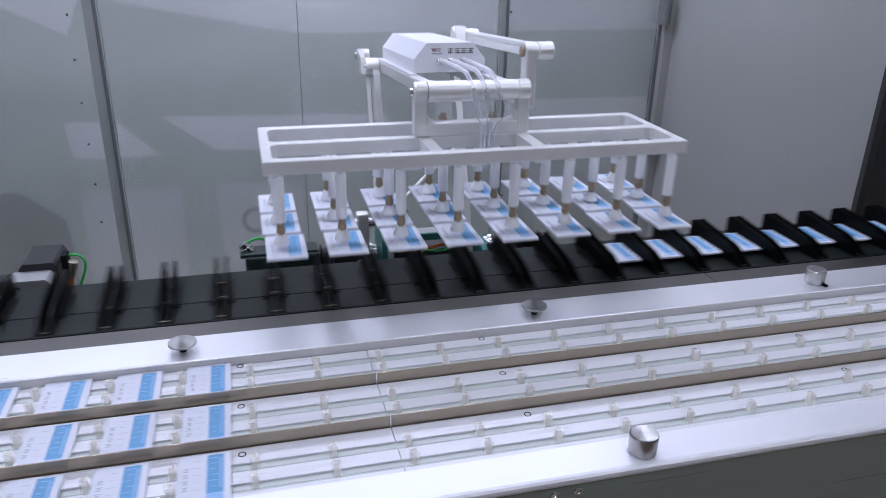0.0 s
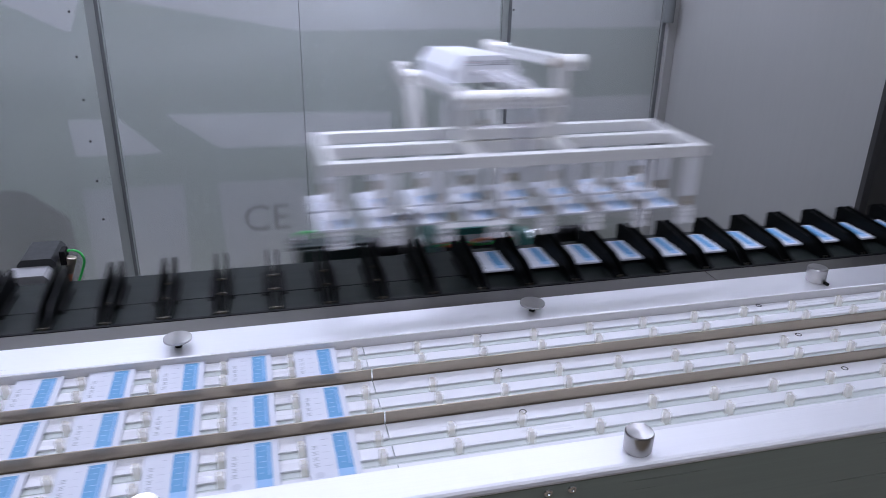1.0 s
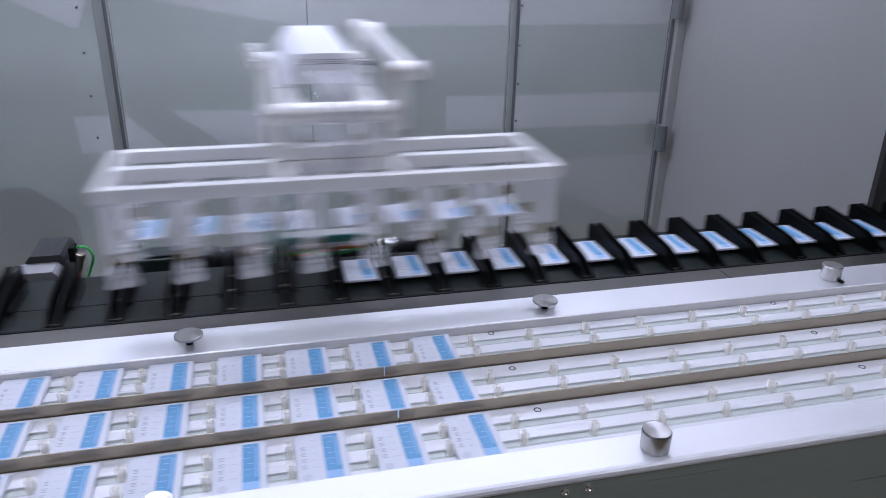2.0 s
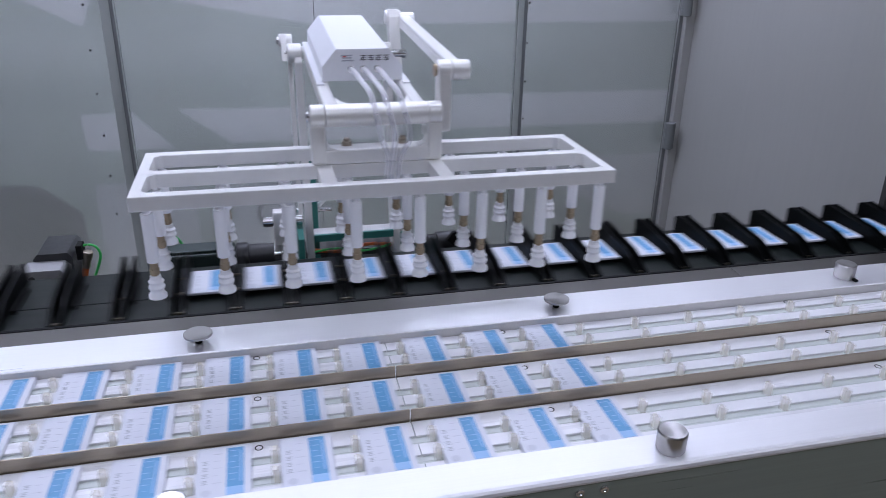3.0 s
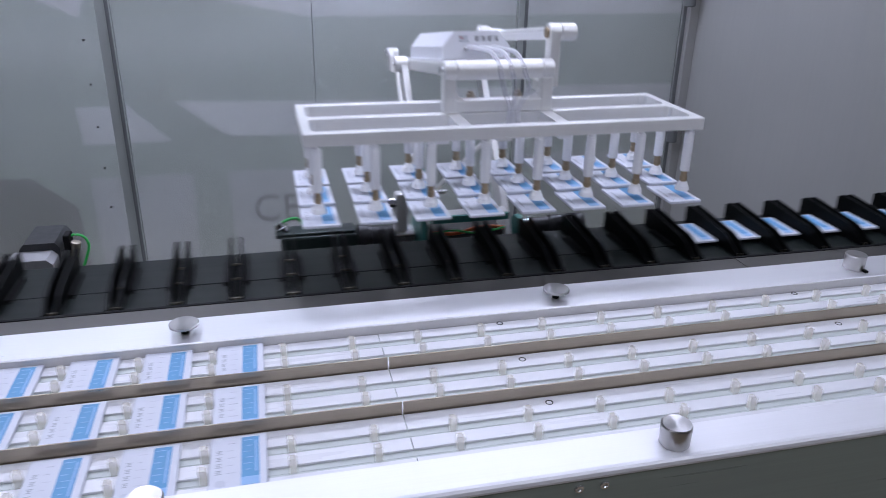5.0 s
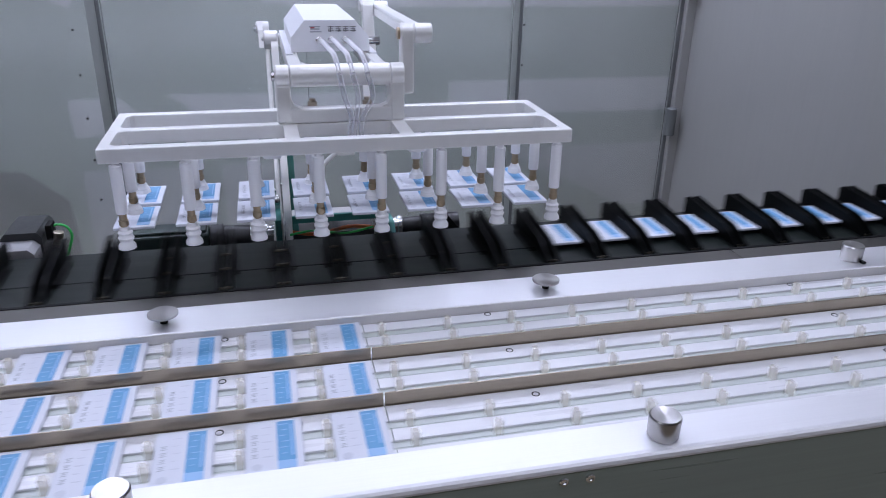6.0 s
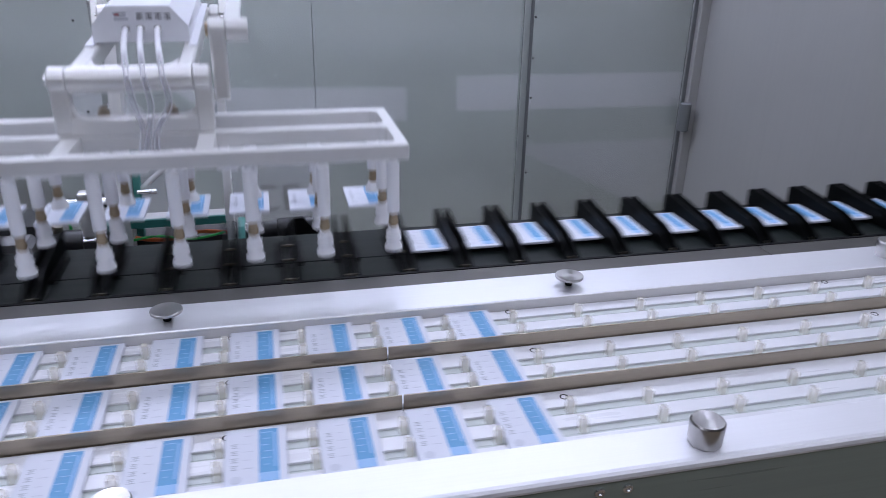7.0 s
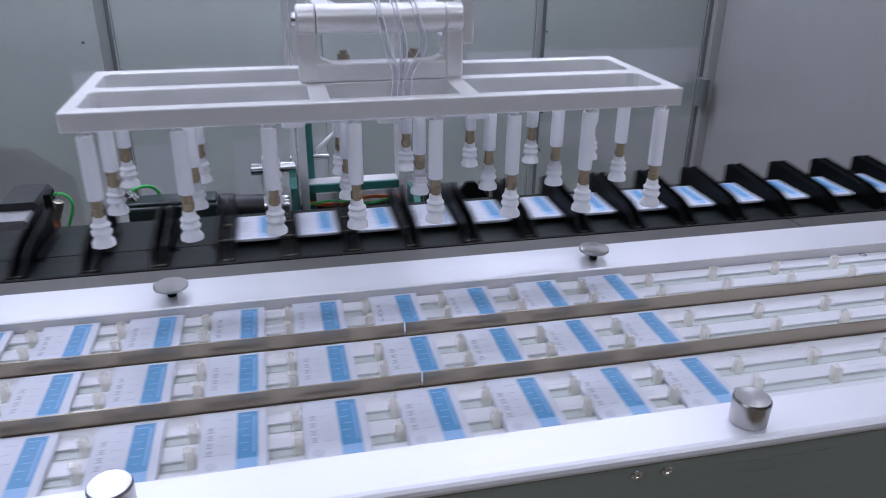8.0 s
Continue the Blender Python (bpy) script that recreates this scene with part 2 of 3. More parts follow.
def build_cell_lights():
    """Long lamps under the top of the cell, behind and in front of the robot."""
    first = None
    for x, y in ((-0.8, 1.28), (0.75, 1.28), (-0.8, 0.30), (0.75, 0.30)):
        at = pose(x, y, 2.28)
        if first is None:
            first = thing("cell_light", "long flat white lamp under the cell roof", "machine light", "cell lights", at)
            part("housing", box(B(), (-0.70, -0.09, -0.02), (0.70, 0.09, 0.02), 0.004), M_ALU, first)
            part("diffuser", box(B(), (-0.68, -0.08, -0.025), (0.68, 0.08, -0.0202)), M_LED, first)
        else:
            copy_thing(first, at)
        lamp = bpy.data.lights.new("cell_lamp", "AREA")
        lamp.shape, lamp.size, lamp.size_y = "RECTANGLE", 1.3, 0.15
        lamp.energy, lamp.color = CELL_POWER * (2.2 if y > 1 else 0.6), LAMP_TINT
        new("cell_lamp", lamp).matrix_basis = look((x, y, 2.25), (x, y, 0))
    # Unseen roof, added over the lamps so metal tops mirror something bright.
    structure("added_cell_roof", box(B(), (-2.3, -0.20, 2.301), (2.14, 1.59, 2.33)), M_ROOM, "unseen white sheet roof added above the cell as a reflector", "roof")


# ---------- machine body ----------
X0, X1 = -2.3, 3.1


def build_table():
    bm = B()
    box(bm, (X0, -0.2453, 0.10), (X1, 0.2065, 0.862))
    box(bm, (X0, -0.2453, 0.862), (X1, -0.1935, 0.8980))
    structure("machine_base", bm, M_FRONT, "closed green-grey steel base under the card lanes", "machine base")
    # front bar with a chamfered outer edge
    fb = tagged(new("front_bar", mesh_of("front_bar", prism(B(), [(-0.193, 0.8985), (-0.193, 0.909), (-0.195, 0.911), (-0.2450, 0.911), (-0.2485, 0.9100), (-0.2510, 0.9075), (-0.2520, 0.9040), (-0.2510, 0.9005), (-0.2490, 0.8985)], X0, X1), M_ALU)),
                "wide satin aluminium bar along the table's front edge", "machine rail", "", "structure")
    front = structure("front_panel", box(B(), (X0, -0.2485, 0.12), (X1, -0.2455, 0.8983), 0.0005), M_FRONT, "green-grey sheet front under the bar", "panel")
    for x in (0.356, 0.386, -0.56, -0.59, 1.31, 1.34):
        part("screw", turned(B(), (x, -0.2484, 0.888), (0, -1, 0), [(0, 0.0055), (0.002, 0.0055), (0.003, 0.0045), (0.003, 0.0028), (0.0012, 0.0026)], 14), M_CHROME, front, "small steel socket screw")
    back = structure("back_rail", prism(B(), [(RAIL_Y, 0.8625), (RAIL_Y, 0.9035), (RAIL_Y + 0.0015, 0.905), (0.203, 0.905), (0.206, 0.902), (0.206, 0.8625)], X0, X1), M_BACKRAIL,
              "flat bright aluminium rail behind the lanes", "machine rail")
    # Added strip gives the rail's upright face a duller, shaded colour than its top.
    part("shaded_face", box(B(), (X0, RAIL_Y - 0.0026, 0.8625), (X1, RAIL_Y - 0.0002, 0.9042), 0.0006), M_STRIP, back, "pale grey strip carrying the rail front's shaded tone")
    rail = structure("conveyor_front_rail", box(B(), (-5.0, 0.2075, 0.80), (0.905, 0.302, 0.876), 0.001), M_RAIL, "grey ground steel side rail of the bucket conveyor", "machine rail")
    part("rail_section", box(B(), (0.9065, 0.2075, 0.80), (6.0, 0.302, 0.876), 0.001), M_RAIL, rail)
    part("edge_strip", box(B(), (-5.0, 0.3025, 0.78), (6.0, 0.3085, 0.877)), M_BLACK, rail, "thin black edge strip")


def build_lanes():
    for lane in (1, 0, -1):
        back = LANE_Y + lane * LANE
        y1 = min(back, RAIL_Y - 0.003)
        y0 = back - LANE + 0.003
        bed = structure("lane_bed", box(B(), (X0, y0, 0.8625), (X1, y1, LANE_Z - 0.0031)), M_GROOVE, "pale grey plastic track bed of a card lane", "lane")
        strips = [(back - 0.0315, y1 - 0.001), (back - 0.069, back - 0.0477), (y0 + 0.001, back - 0.0853)]
        for a, b in strips:
            xs = [X0, -1.25, 0.192, 1.655, X1]
            for xa, xb in zip(xs, xs[1:]):
                part("slide_strip", box(B(), (xa + 0.0006, a, LANE_Z - 0.0030), (xb - 0.0006, b, LANE_Z), 0.0006), M_PLATE, bed)
        for x in (0.0, 0.380, 0.898, 1.28, -0.762, -0.381):
            part("countersunk_screw", turned(B(), (x, back - 0.0142, LANE_Z - 0.0005), (0, 0, 1), [(0, 0.0052), (0.0009, 0.0052), (0.0009, 0.0040), (0.0002, 0.0034), (0.0002, 0.0001)], 16), M_DARK, bed, "small dark screw head")
    for lane in (1, 0):
        y = LANE_Y + 0.0005 + (lane - 1) * LANE
        div = None
        xs = [X0, -1.25, 0.192, 1.655, X1]
        for xa, xb in zip(xs, xs[1:]):
            bm = box(B(), (xa + 0.001, y, LANE_Z - 0.03), (xb - 0.001, y + 0.0022, LANE_Z + 0.0175), 0.0006)
            if div is None:
                div = structure("lane_divider", bm, M_STEEL, "thin upright steel strip between two card lanes", "lane divider")
            else:
                part("divider_section", bm, M_STEEL, div)


def build_knobs():
    low = thing("rail_knob", "low turned steel disc knob with a dark stem on the rail", "knob", "knobs on the rails", pose(-0.082, 0.160, 0.905))
    part("disc", turned(B(), (0, 0, 0.0125), (0, 0, 1), [(0, 0.020), (0.0007, 0.021), (0.0035, 0.021), (0.0042, 0.020), (0.004, 0.0001)], 32), M_TURNED, low)
    part("stem", rod(B(), (0, 0, 0), (0, 0, 0.0128), 0.0055), M_BLACK, low, "short black stem")
    copy_thing(low, pose(0.485, 0.160, 0.905))
    for x, y, z in ((1.047, 0.165, 0.905), (1.615, 0.165, 0.905), (-0.65, -0.225, 0.911), (-0.089, -0.225, 0.911), (0.480, -0.225, 0.911), (1.05, -0.225, 0.911)):
        k = thing("rail_knob", "tall turned steel knob standing on the aluminium rail", "knob", "knobs on the rails", pose(x, y, z))
        part("body", turned(B(), (0, 0, 0), (0, 0, 1), [(0, 0.0162), (0.002, 0.0174), (0.0255, 0.0180), (0.0275, 0.0167), (0.0270, 0.0001)], 32), M_TURNED, k)
        part("stem", box(B(), (0.004, -0.0250, 0.0003), (0.010, -0.012, 0.004)) if y > 0 else rod(B(), (0, 0, -0.002), (0, 0, 0.0003), 0.01), M_BLACK, k)


def build_chains():
    """Pusher chains that carry the cards along the lanes."""
    lug = mesh_of("pusher", prism(B(), [(-0.0045, -0.006), (0.0045, -0.006), (0.0045, 0.014), (0.002, 0.0165), (-0.0045, 0.0165)], -0.004, 0.004, "y"), M_LUG)
    made = []
    for lane in (1, 0, -1):
        y1 = LANE_Y + lane * LANE
        ch = thing("pusher_chain", "lane chain carrying pairs of cream plastic pushers", "conveyor chain", "pusher chains")
        for row, y in enumerate((y1 - 0.0396, y1 - 0.0762)):
            part("chain", box(B(), (-2.0, y - 0.0030, LANE_Z - 0.0030), (1.72, y + 0.0030, LANE_Z - 0.0026)), M_GROOVE, ch)
            for k in range(-20, 19):
                shared("pusher", lug, ch, pose(-0.0814 + k * PITCH, y, LANE_Z))
        made.append(ch)
    return made


# ---------- bucket conveyor ----------
C1 = 0.347
LAG = [(0, 0.002), (0.7, 0.005), (1.2, 0.0), (1.7, -0.002), (2.8, -0.003), (3.0, -0.014), (3.8, -0.012), (4.7, -0.006), (5.8, -0.002), (6.15, 0.001),
       (6.5, -0.014), (7.0, -0.007), (7.5, -0.009), (8.0, -0.028)]


def belt_at(t):
    """How far the bucket chain has come: steady, but for a little play in its drive."""
    for (ta, a), (tb, b) in zip(LAG, LAG[1:]):
        if t <= tb:
            u = (t - ta) / (tb - ta)
            return V_BELT * t + a + (b - a) * u * u * (3 - 2 * u)
    return V_BELT * t + LAG[-1][1]


def build_belt():
    belt = thing("bucket_conveyor", "black bucket conveyor chain with upright fin pairs", "conveyor")
    plate = mesh_of("link_plate", box(box(B(), (-0.0465, 0.310, BELT_Z - 0.012), (0.0465, 0.397, BELT_Z), 0.0012), (-0.0465, 0.399, BELT_Z - 0.012), (0.0465, 0.522, BELT_Z), 0.0012), M_BELT)
    rest = mesh_of("ledge", box(B(), (-0.0030, 0.382, BELT_Z + 0.0004), (0.0030, 0.472, BELT_Z + 0.0080)), M_BLACK)
    outline = [(0.316, BELT_Z), (0.514, BELT_Z), (0.514, BELT_Z + 0.035), (0.500, BELT_Z + 0.043), (0.480, BELT_Z + 0.042), (0.370, BELT_Z + 0.033), (0.348, BELT_Z + 0.026), (0.328, BELT_Z + 0.013), (0.316, BELT_Z + 0.008)]
    fin = mesh_of("fin", prism(B(), outline, -0.0019, 0.0019), M_FIN)
    bolt = mesh_of("bolt", box(B(), (-0.0072, -0.002, BELT_Z), (0.0072, 0.002, BELT_Z + 0.003)), M_STEEL)
    for k in range(-58, 24):
        x = C1 + (k + 0.5) * BELT_PITCH
        link = shared("link", plate, belt, pose(x, 0, 0))
        shared("fin", fin, link, pose(-0.0380, 0, 0))
        shared("fin", fin, link, pose(0.0380, 0, 0))
        for y in (0.330, 0.407, 0.470):
            shared("bolt", bolt, link, pose(0.0474, y, 0.0002))
        shared("ledge", rest, link, pose(-0.0300, 0, 0))
        shared("ledge", rest, link, pose(0.0300, 0, 0))
    structure("conveyor_bed", box(B(), (-6.0, 0.3095, 0.70), (6.0, 0.524, BELT_Z - 0.0135)), M_DARK, "dark bed under the bucket chain", "conveyor bed")
    return belt


# ---------- cards ----------
CW, CL, CT = 0.063, 0.0955, 0.0050


def build_card():
    card = thing("card_box", "flat white carton with a blue printed panel", "carton", "white and blue cartons")
    part("carton", box(B(), (-CW / 2, -CL / 2, 0), (CW / 2, CL / 2, CT), 0.0012), M_BOX, card)
    blue = part("blue_panel", box(B(), (0.0030, -0.0405, CT - 0.0002), (0.0228, 0.0430, CT + 0.00015)), M_BLUE, card, "blue printed panel")
    part("panel_foot", box(B(), (0.0030, -0.0405, CT + 0.00016), (0.0228, -0.0275, CT + 0.0003)), M_PALEBLUE, blue)
    bm = B()
    for k in range(6):
        y = 0.037 - k * 0.0105
        box(bm, (0.0055 + (k % 2) * 0.003, y - 0.0006, CT + 0.00016), (0.0165 - (k % 3) * 0.002, y + 0.0006, CT + 0.0003))
    box(bm, (0.0182, -0.020, CT + 0.00016), (0.0200, 0.036, CT + 0.0003))
    part("panel_line", bm, M_PALEBLUE, blue)
    for k in range(4):
        y = 0.019 - k * 0.0115
        bm = B()
        for dx, w, dy, h in ((0, 0.0062, 0.0030, 0.0009), (0.0008, 0.0046, 0.0004, 0.0008), (0, 0.0062, -0.0028, 0.0009), (0.0026, 0.0010, 0.0001, 0.0066)):
            box(bm, (-0.0245 + dx, y + dy - h / 2, CT - 0.0001), (-0.0245 + dx + w, y + dy + h / 2, CT + 0.0002))
        part("printed_word", bm, M_INK, card)
    for k in range(5):
        y = 0.034 - k * 0.013
        part("printed_line", box(B(), (-0.0125, y - 0.0004, CT - 0.0001), (-0.003 - (k % 2) * 0.003, y + 0.0004, CT + 0.0002)), M_PALEINK, card)
    part("printed_ring", turned(B(), (-0.019, -0.034, CT - 0.0001), (0, 0, 1), [(0, 0.0055), (0.0003, 0.0055), (0.0003, 0.0045)], 18), M_PALEINK, card)
    return card


# gripper centre, top of its frame, over one cycle: seconds, x, y, z
DROPS = (0.55, 1.57, 2.42)
PICK = 4.20
GRIP = [
    (0.0, 0.414, 0.332, 1.176), (0.15, 0.440, 0.420, 1.158), (0.3, 0.4875, 0.474, 1.126), (0.42, 0.548, 0.492, 1.083), (0.5, 0.585, 0.497, 1.055),
    (0.55, 0.610, 0.500, 1.036), (0.62, 0.641, 0.492, 1.066), (0.7, 0.665, 0.468, 1.112), (0.8, 0.684, 0.456, 1.122), (0.9, 0.632, 0.450, 1.125),
    (1.0, 0.521, 0.431, 1.131), (1.1, 0.350, 0.404, 1.132), (1.2, 0.2114, 0.385, 1.130), (1.3, 0.210, 0.390, 1.120), (1.4, 0.250, 0.396, 1.092),
    (1.5, 0.307, 0.398, 1.058), (1.57, 0.340, 0.400, 1.036), (1.65, 0.380, 0.399, 1.086), (1.73, 0.410, 0.398, 1.121), (1.80, 0.392, 0.385, 1.130),
    (1.943, 0.244, 0.345, 1.133), (2.14, -0.040, 0.312, 1.128), (2.243, -0.108, 0.306, 1.122), (2.33, -0.062, 0.302, 1.080), (2.42, -0.012, 0.298, 1.036),
    (2.5, 0.028, 0.294, 1.060), (2.6, 0.075, 0.288, 1.104), (2.743, 0.132, 0.281, 1.130), (2.8, 0.158, 0.2837, 1.132), (3.0, 0.207, 0.266, 1.139),
    (3.243, 0.198, 0.2146, 1.156), (3.5, 0.193, 0.168, 1.163), (3.65, 0.205, 0.165, 1.165), (3.8, 0.2302, 0.146, 1.157), (3.9, 0.252, 0.058, 1.115),
    (4.0, 0.2686, -0.020, 1.047), (4.1, 0.279, -0.026, 1.045), (4.2, 0.295, -0.026, 1.045), (4.25, 0.304, -0.024, 1.048), (4.3, 0.322, -0.006, 1.072),
    (4.4, 0.3524, 0.035, 1.122), (4.5, 0.3778, 0.148, 1.162), (4.7, 0.4134, 0.297, 1.175)]


def gripper_at(t):
    """Smooth line through the rows of one cycle, repeated."""
    p = t % CYCLE
    rows = [(GRIP[-2][0] - CYCLE, *GRIP[-2][1:]), (GRIP[-1][0] - CYCLE, *GRIP[-1][1:])] + GRIP + [(r[0] + CYCLE, *r[1:]) for r in GRIP[:2]]
    i = max(k for k in range(1, len(rows) - 2) if rows[k][0] <= p)
    (t0, *a), (t1, *b), (t2, *c), (t3, *d) = rows[i - 1:i + 3]
    u, h = (p - t1) / (t2 - t1), t2 - t1
    out = []
    for k in range(3):
        m1, m2 = (c[k] - a[k]) / (t2 - t0), (d[k] - b[k]) / (t3 - t1)
        out.append((2 * u ** 3 - 3 * u * u + 1) * b[k] + (u ** 3 - 2 * u * u + u) * h * m1 + (3 * u * u - 2 * u ** 3) * c[k] + (u ** 3 - u * u) * h * m2)
    return Vector(out)


SQUEEZE = 0.018


def squeeze(row, t):
    """How far the bellows of a row of cups are drawn together: while they hold a card, and where they press on one."""
    p = t % CYCLE
    if p < DROPS[row]:
        return SQUEEZE
    if p < DROPS[row] + 0.12:
        return SQUEEZE * (1 - (p - DROPS[row]) / 0.12)
    press = max(0.0, LANE_Z + CT - (gripper_at(t).z - CUP_DROP)) if p > 3.9 else 0.0
    if p < PICK:
        return min(SQUEEZE, press)
    return max(min(SQUEEZE, press), SQUEEZE * min(1.0, (p - PICK) / 0.1))


ROWS_T = [k / FPS for k in range(int(8 * FPS) + 1)]
CUP_DROP = 0.155          # from the top of the frame to the mouth of a cup
CONV_CARD_Z = BELT_Z + 0.0084
CONV_CARD_Y = 0.427


def card_place(batch, col, row, t):
    """Place of a card of one batch; batch 0 is on the gripper at the start. row 0 is picked from the front lane."""
    start = PICK + (batch - 1) * CYCLE
    drop = DROPS[row] + batch * CYCLE
    off = (col - 3.5) * PITCH

    def in_lane(t):
        lead = -0.0444 + V_LANE * t - 8 * PITCH * (batch - 1)
        return Vector((lead - (7 - col) * PITCH, -0.0290 + (row - 1) * LANE, LANE_Z + 0.0002))

    def held(t):
        g = gripper_at(t)
        return Vector((g.x + off, g.y + (row - 1) * LANE, g.z - CUP_DROP - CT + squeeze(row, t)))

    def riding(t):
        return Vector((C1 - 8 * BELT_PITCH * (row + 3 * batch) + (col - 3.5) * BELT_PITCH + belt_at(t), CONV_CARD_Y, CONV_CARD_Z))

    if t <= start:
        return in_lane(t)
    if t >= drop:
        return riding(t)
    s = (t - start) / (drop - start)
    return held(t) + (in_lane(start) - held(start)) * (1 - s) + (riding(drop) - held(drop)) * s


def build_cards():
    """All cards with their motions: on the gripper, in the lanes and on the conveyor."""
    first = build_card()
    jobs = []
    for batch, cols in ((0, range(8)), (1, range(8)), (2, range(8)), (3, range(3, 8))):
        for col in cols:
            for row in range(3):
                jobs.append((first if not jobs else copy_thing(first, Matrix()), batch, col, row))
    riding = []
    for k in range(14):
        riding.append((copy_thing(first, Matrix()), C1 + (4.5 + k) * BELT_PITCH))
    return jobs, riding


# ---------- robot ----------
PIVOT = Vector((0, 0.611, 0.783))      # shoulder in the robot's space
L_LOW, L_FORE = 0.468, 0.447
WRIST = 0.075


def elbow_of(wy, wz):
    """Elbow of the two arms, above the line from shoulder to wrist."""
    d = Vector((wy - PIVOT.y, wz - PIVOT.z))
    r = min(d.length, L_LOW + L_FORE - 0.002)
    a = (L_LOW ** 2 - L_FORE ** 2 + r * r) / (2 * r)
    hh = math.sqrt(max(L_LOW ** 2 - a * a, 0))
    u = d.normalized()
    n = Vector((-u.y, u.x))
    if n.y * 0.3 + n.x < 0:
        n = -n
    return PIVOT.y + u.x * a + n.x * hh, PIVOT.z + u.y * a + n.y * hh


def build_robot():
    robot = thing("pick_and_place_robot", "silver pick-and-place arm with a wide suction gripper", "robot")
    # carriage with its motor, fixed in the robot's space
    car = part("carriage", box(B(), (-0.16, 0.545, 0.719), (0.16, 0.70, 0.745), 0.003), M_ALU, robot)
    for x, top in ((-0.118, 0.909), (0.106, 0.868)):
        part("shoulder_plate", prism(B(), [(0.55, 0.745), (0.67, 0.745), (0.65, top - 0.015), (0.63, top), (0.58, top), (0.56, top - 0.015)], x, x + 0.012), M_TEAL, car, "teal painted shoulder plate")
    part("shoulder_shaft", rod(B(), (-0.15, 0.611, 0.783), (0.15, 0.611, 0.783), 0.016), M_CHROME, car, "chrome shaft")
    part("coupling", turned(B(), (-0.122, 0.61, 0.845), (-1, 0, 0), [(0, 0.022), (0.012, 0.022), (0.013, 0.027), (0.024, 0.027), (0.025, 0.020), (0.045, 0.020)], 20), M_CHROME, car, "bright steel coupling")
    part("gearbox", turned(B(), (-0.167, 0.61, 0.845), (-1, 0, 0), [(0, 0.024), (0.05, 0.026), (0.052, 0.030), (0.075, 0.030), (0.077, 0.018)], 24), M_MOTOR, car, "black gearbox")
    part("motor_foot", box(B(), (-0.40, 0.590, 0.7195), (-0.165, 0.632, 0.8215), 0.002), M_MOTOR, car)
    motor = part("servo_motor", box(box(B(), (-0.40, 0.582, 0.822), (-0.245, 0.64, 0.868), 0.005), (-0.41, 0.588, 0.865), (-0.25, 0.634, 0.874), 0.002), M_GREENBLACK, car, "dark green servo motor")
    part("connector", turned(B(), (-0.392, 0.61, 0.872), (-0.4, 0, 0.6), [(0, 0.013), (0.012, 0.013), (0.013, 0.010), (0.022, 0.010)], 14), M_CHROME, motor, "metal plug")
    part("motor_cable", hose(B(), [(-0.40, 0.61, 0.886), (-0.385, 0.62, 0.893), (-0.36, 0.64, 0.885), (-0.34, 0.66, 0.84), (-0.30, 0.67, 0.80)], 0.003), M_GREEN, motor, "green cable")
    part("cross_tube", rod(B(), (-0.185, 0.60, 0.922), (-0.105, 0.60, 0.922), 0.011), M_CHROME, car, "short chrome tube")
    part("clamp", box(B(), (-0.165, 0.588, 0.86), (-0.14, 0.615, 0.945), 0.004), M_ARM, car)
    part("tie_bar", rod(B(), (-0.075, 0.665, 0.918), (-0.040, 0.665, 0.918), 0.005), M_CHROME, car)
    part("tie_bar", box(B(), (-0.084, 0.607, 0.878), (0.084, 0.640, 0.885), 0.002), M_STRIP, car)
    part("tie_edge", box(B(), (-0.084, 0.600, 0.869), (0.084, 0.6065, 0.8845), 0.001), M_TEAL, car, "teal painted edge of the tie plate")
    part("bearing_flange", turned(B(), (0.1185, 0.61, 0.845), (1, 0, 0), [(0, 0.020), (0.010, 0.020), (0.011, 0.025), (0.018, 0.025), (0.019, 0.017)], 20), M_CHROME, car, "bright steel flange")
    part("bearing_housing", turned(B(), (0.1378, 0.61, 0.845), (1, 0, 0), [(0, 0.018), (0.04, 0.019), (0.042, 0.023), (0.12, 0.023), (0.122, 0.012)], 20), M_MOTOR, car, "black bearing housing")
    part("black_bracket", prism(B(), [(0.196, 0.862), (0.210, 0.879), (0.226, 0.879), (0.262, 0.836), (0.262, 0.822), (0.240, 0.822)], 0.575, 0.586, "y"), M_BLACK, car, "sloping black bracket")
    part("motor_cable", hose(B(), [(-0.09, 0.63, 0.84), (-0.03, 0.62, 0.836), (0.03, 0.625, 0.846), (0.09, 0.63, 0.838)], 0.004), M_ORANGE, car, "orange cable")
    part("motor_cable", hose(B(), [(-0.09, 0.61, 0.842), (-0.04, 0.605, 0.850), (0.02, 0.61, 0.838), (0.08, 0.615, 0.846)], 0.0025), M_GREEN, car, "green cable")
    part("cable_tray", box(B(), (-0.10, 0.635, 0.7452), (0.10, 0.695, 0.832)), M_DARK, car)

    # lower arm, pivots at the shoulder, reaches up along its own z
    low = new("lower_arm")
    low.parent = robot
    for x, s in ((-0.098, 1), (0.084, -1)):
        side = part("arm_plate", prism(B(), [(-0.022, -0.02), (0.022, -0.02), (0.026, 0.10), (0.018, L_LOW - 0.02), (0.012, L_LOW + 0.015), (-0.012, L_LOW + 0.015), (-0.018, L_LOW - 0.02), (-0.026, 0.10)], x, x + 0.014), M_ARM, low)
        for z in (0.16, 0.24):
            part("bolt", rod(B(), (x - 0.003 if s > 0 else x + 0.017, 0, z), (x + 0.001 if s > 0 else x + 0.013, 0, z), 0.006), M_CHROME, side)
    part("cross_brace", hose(B(), [(-0.070, 0.024, 0.15), (0, 0.024, 0.21), (0.084, 0.024, 0.28)], 0.005), M_ARM, low)
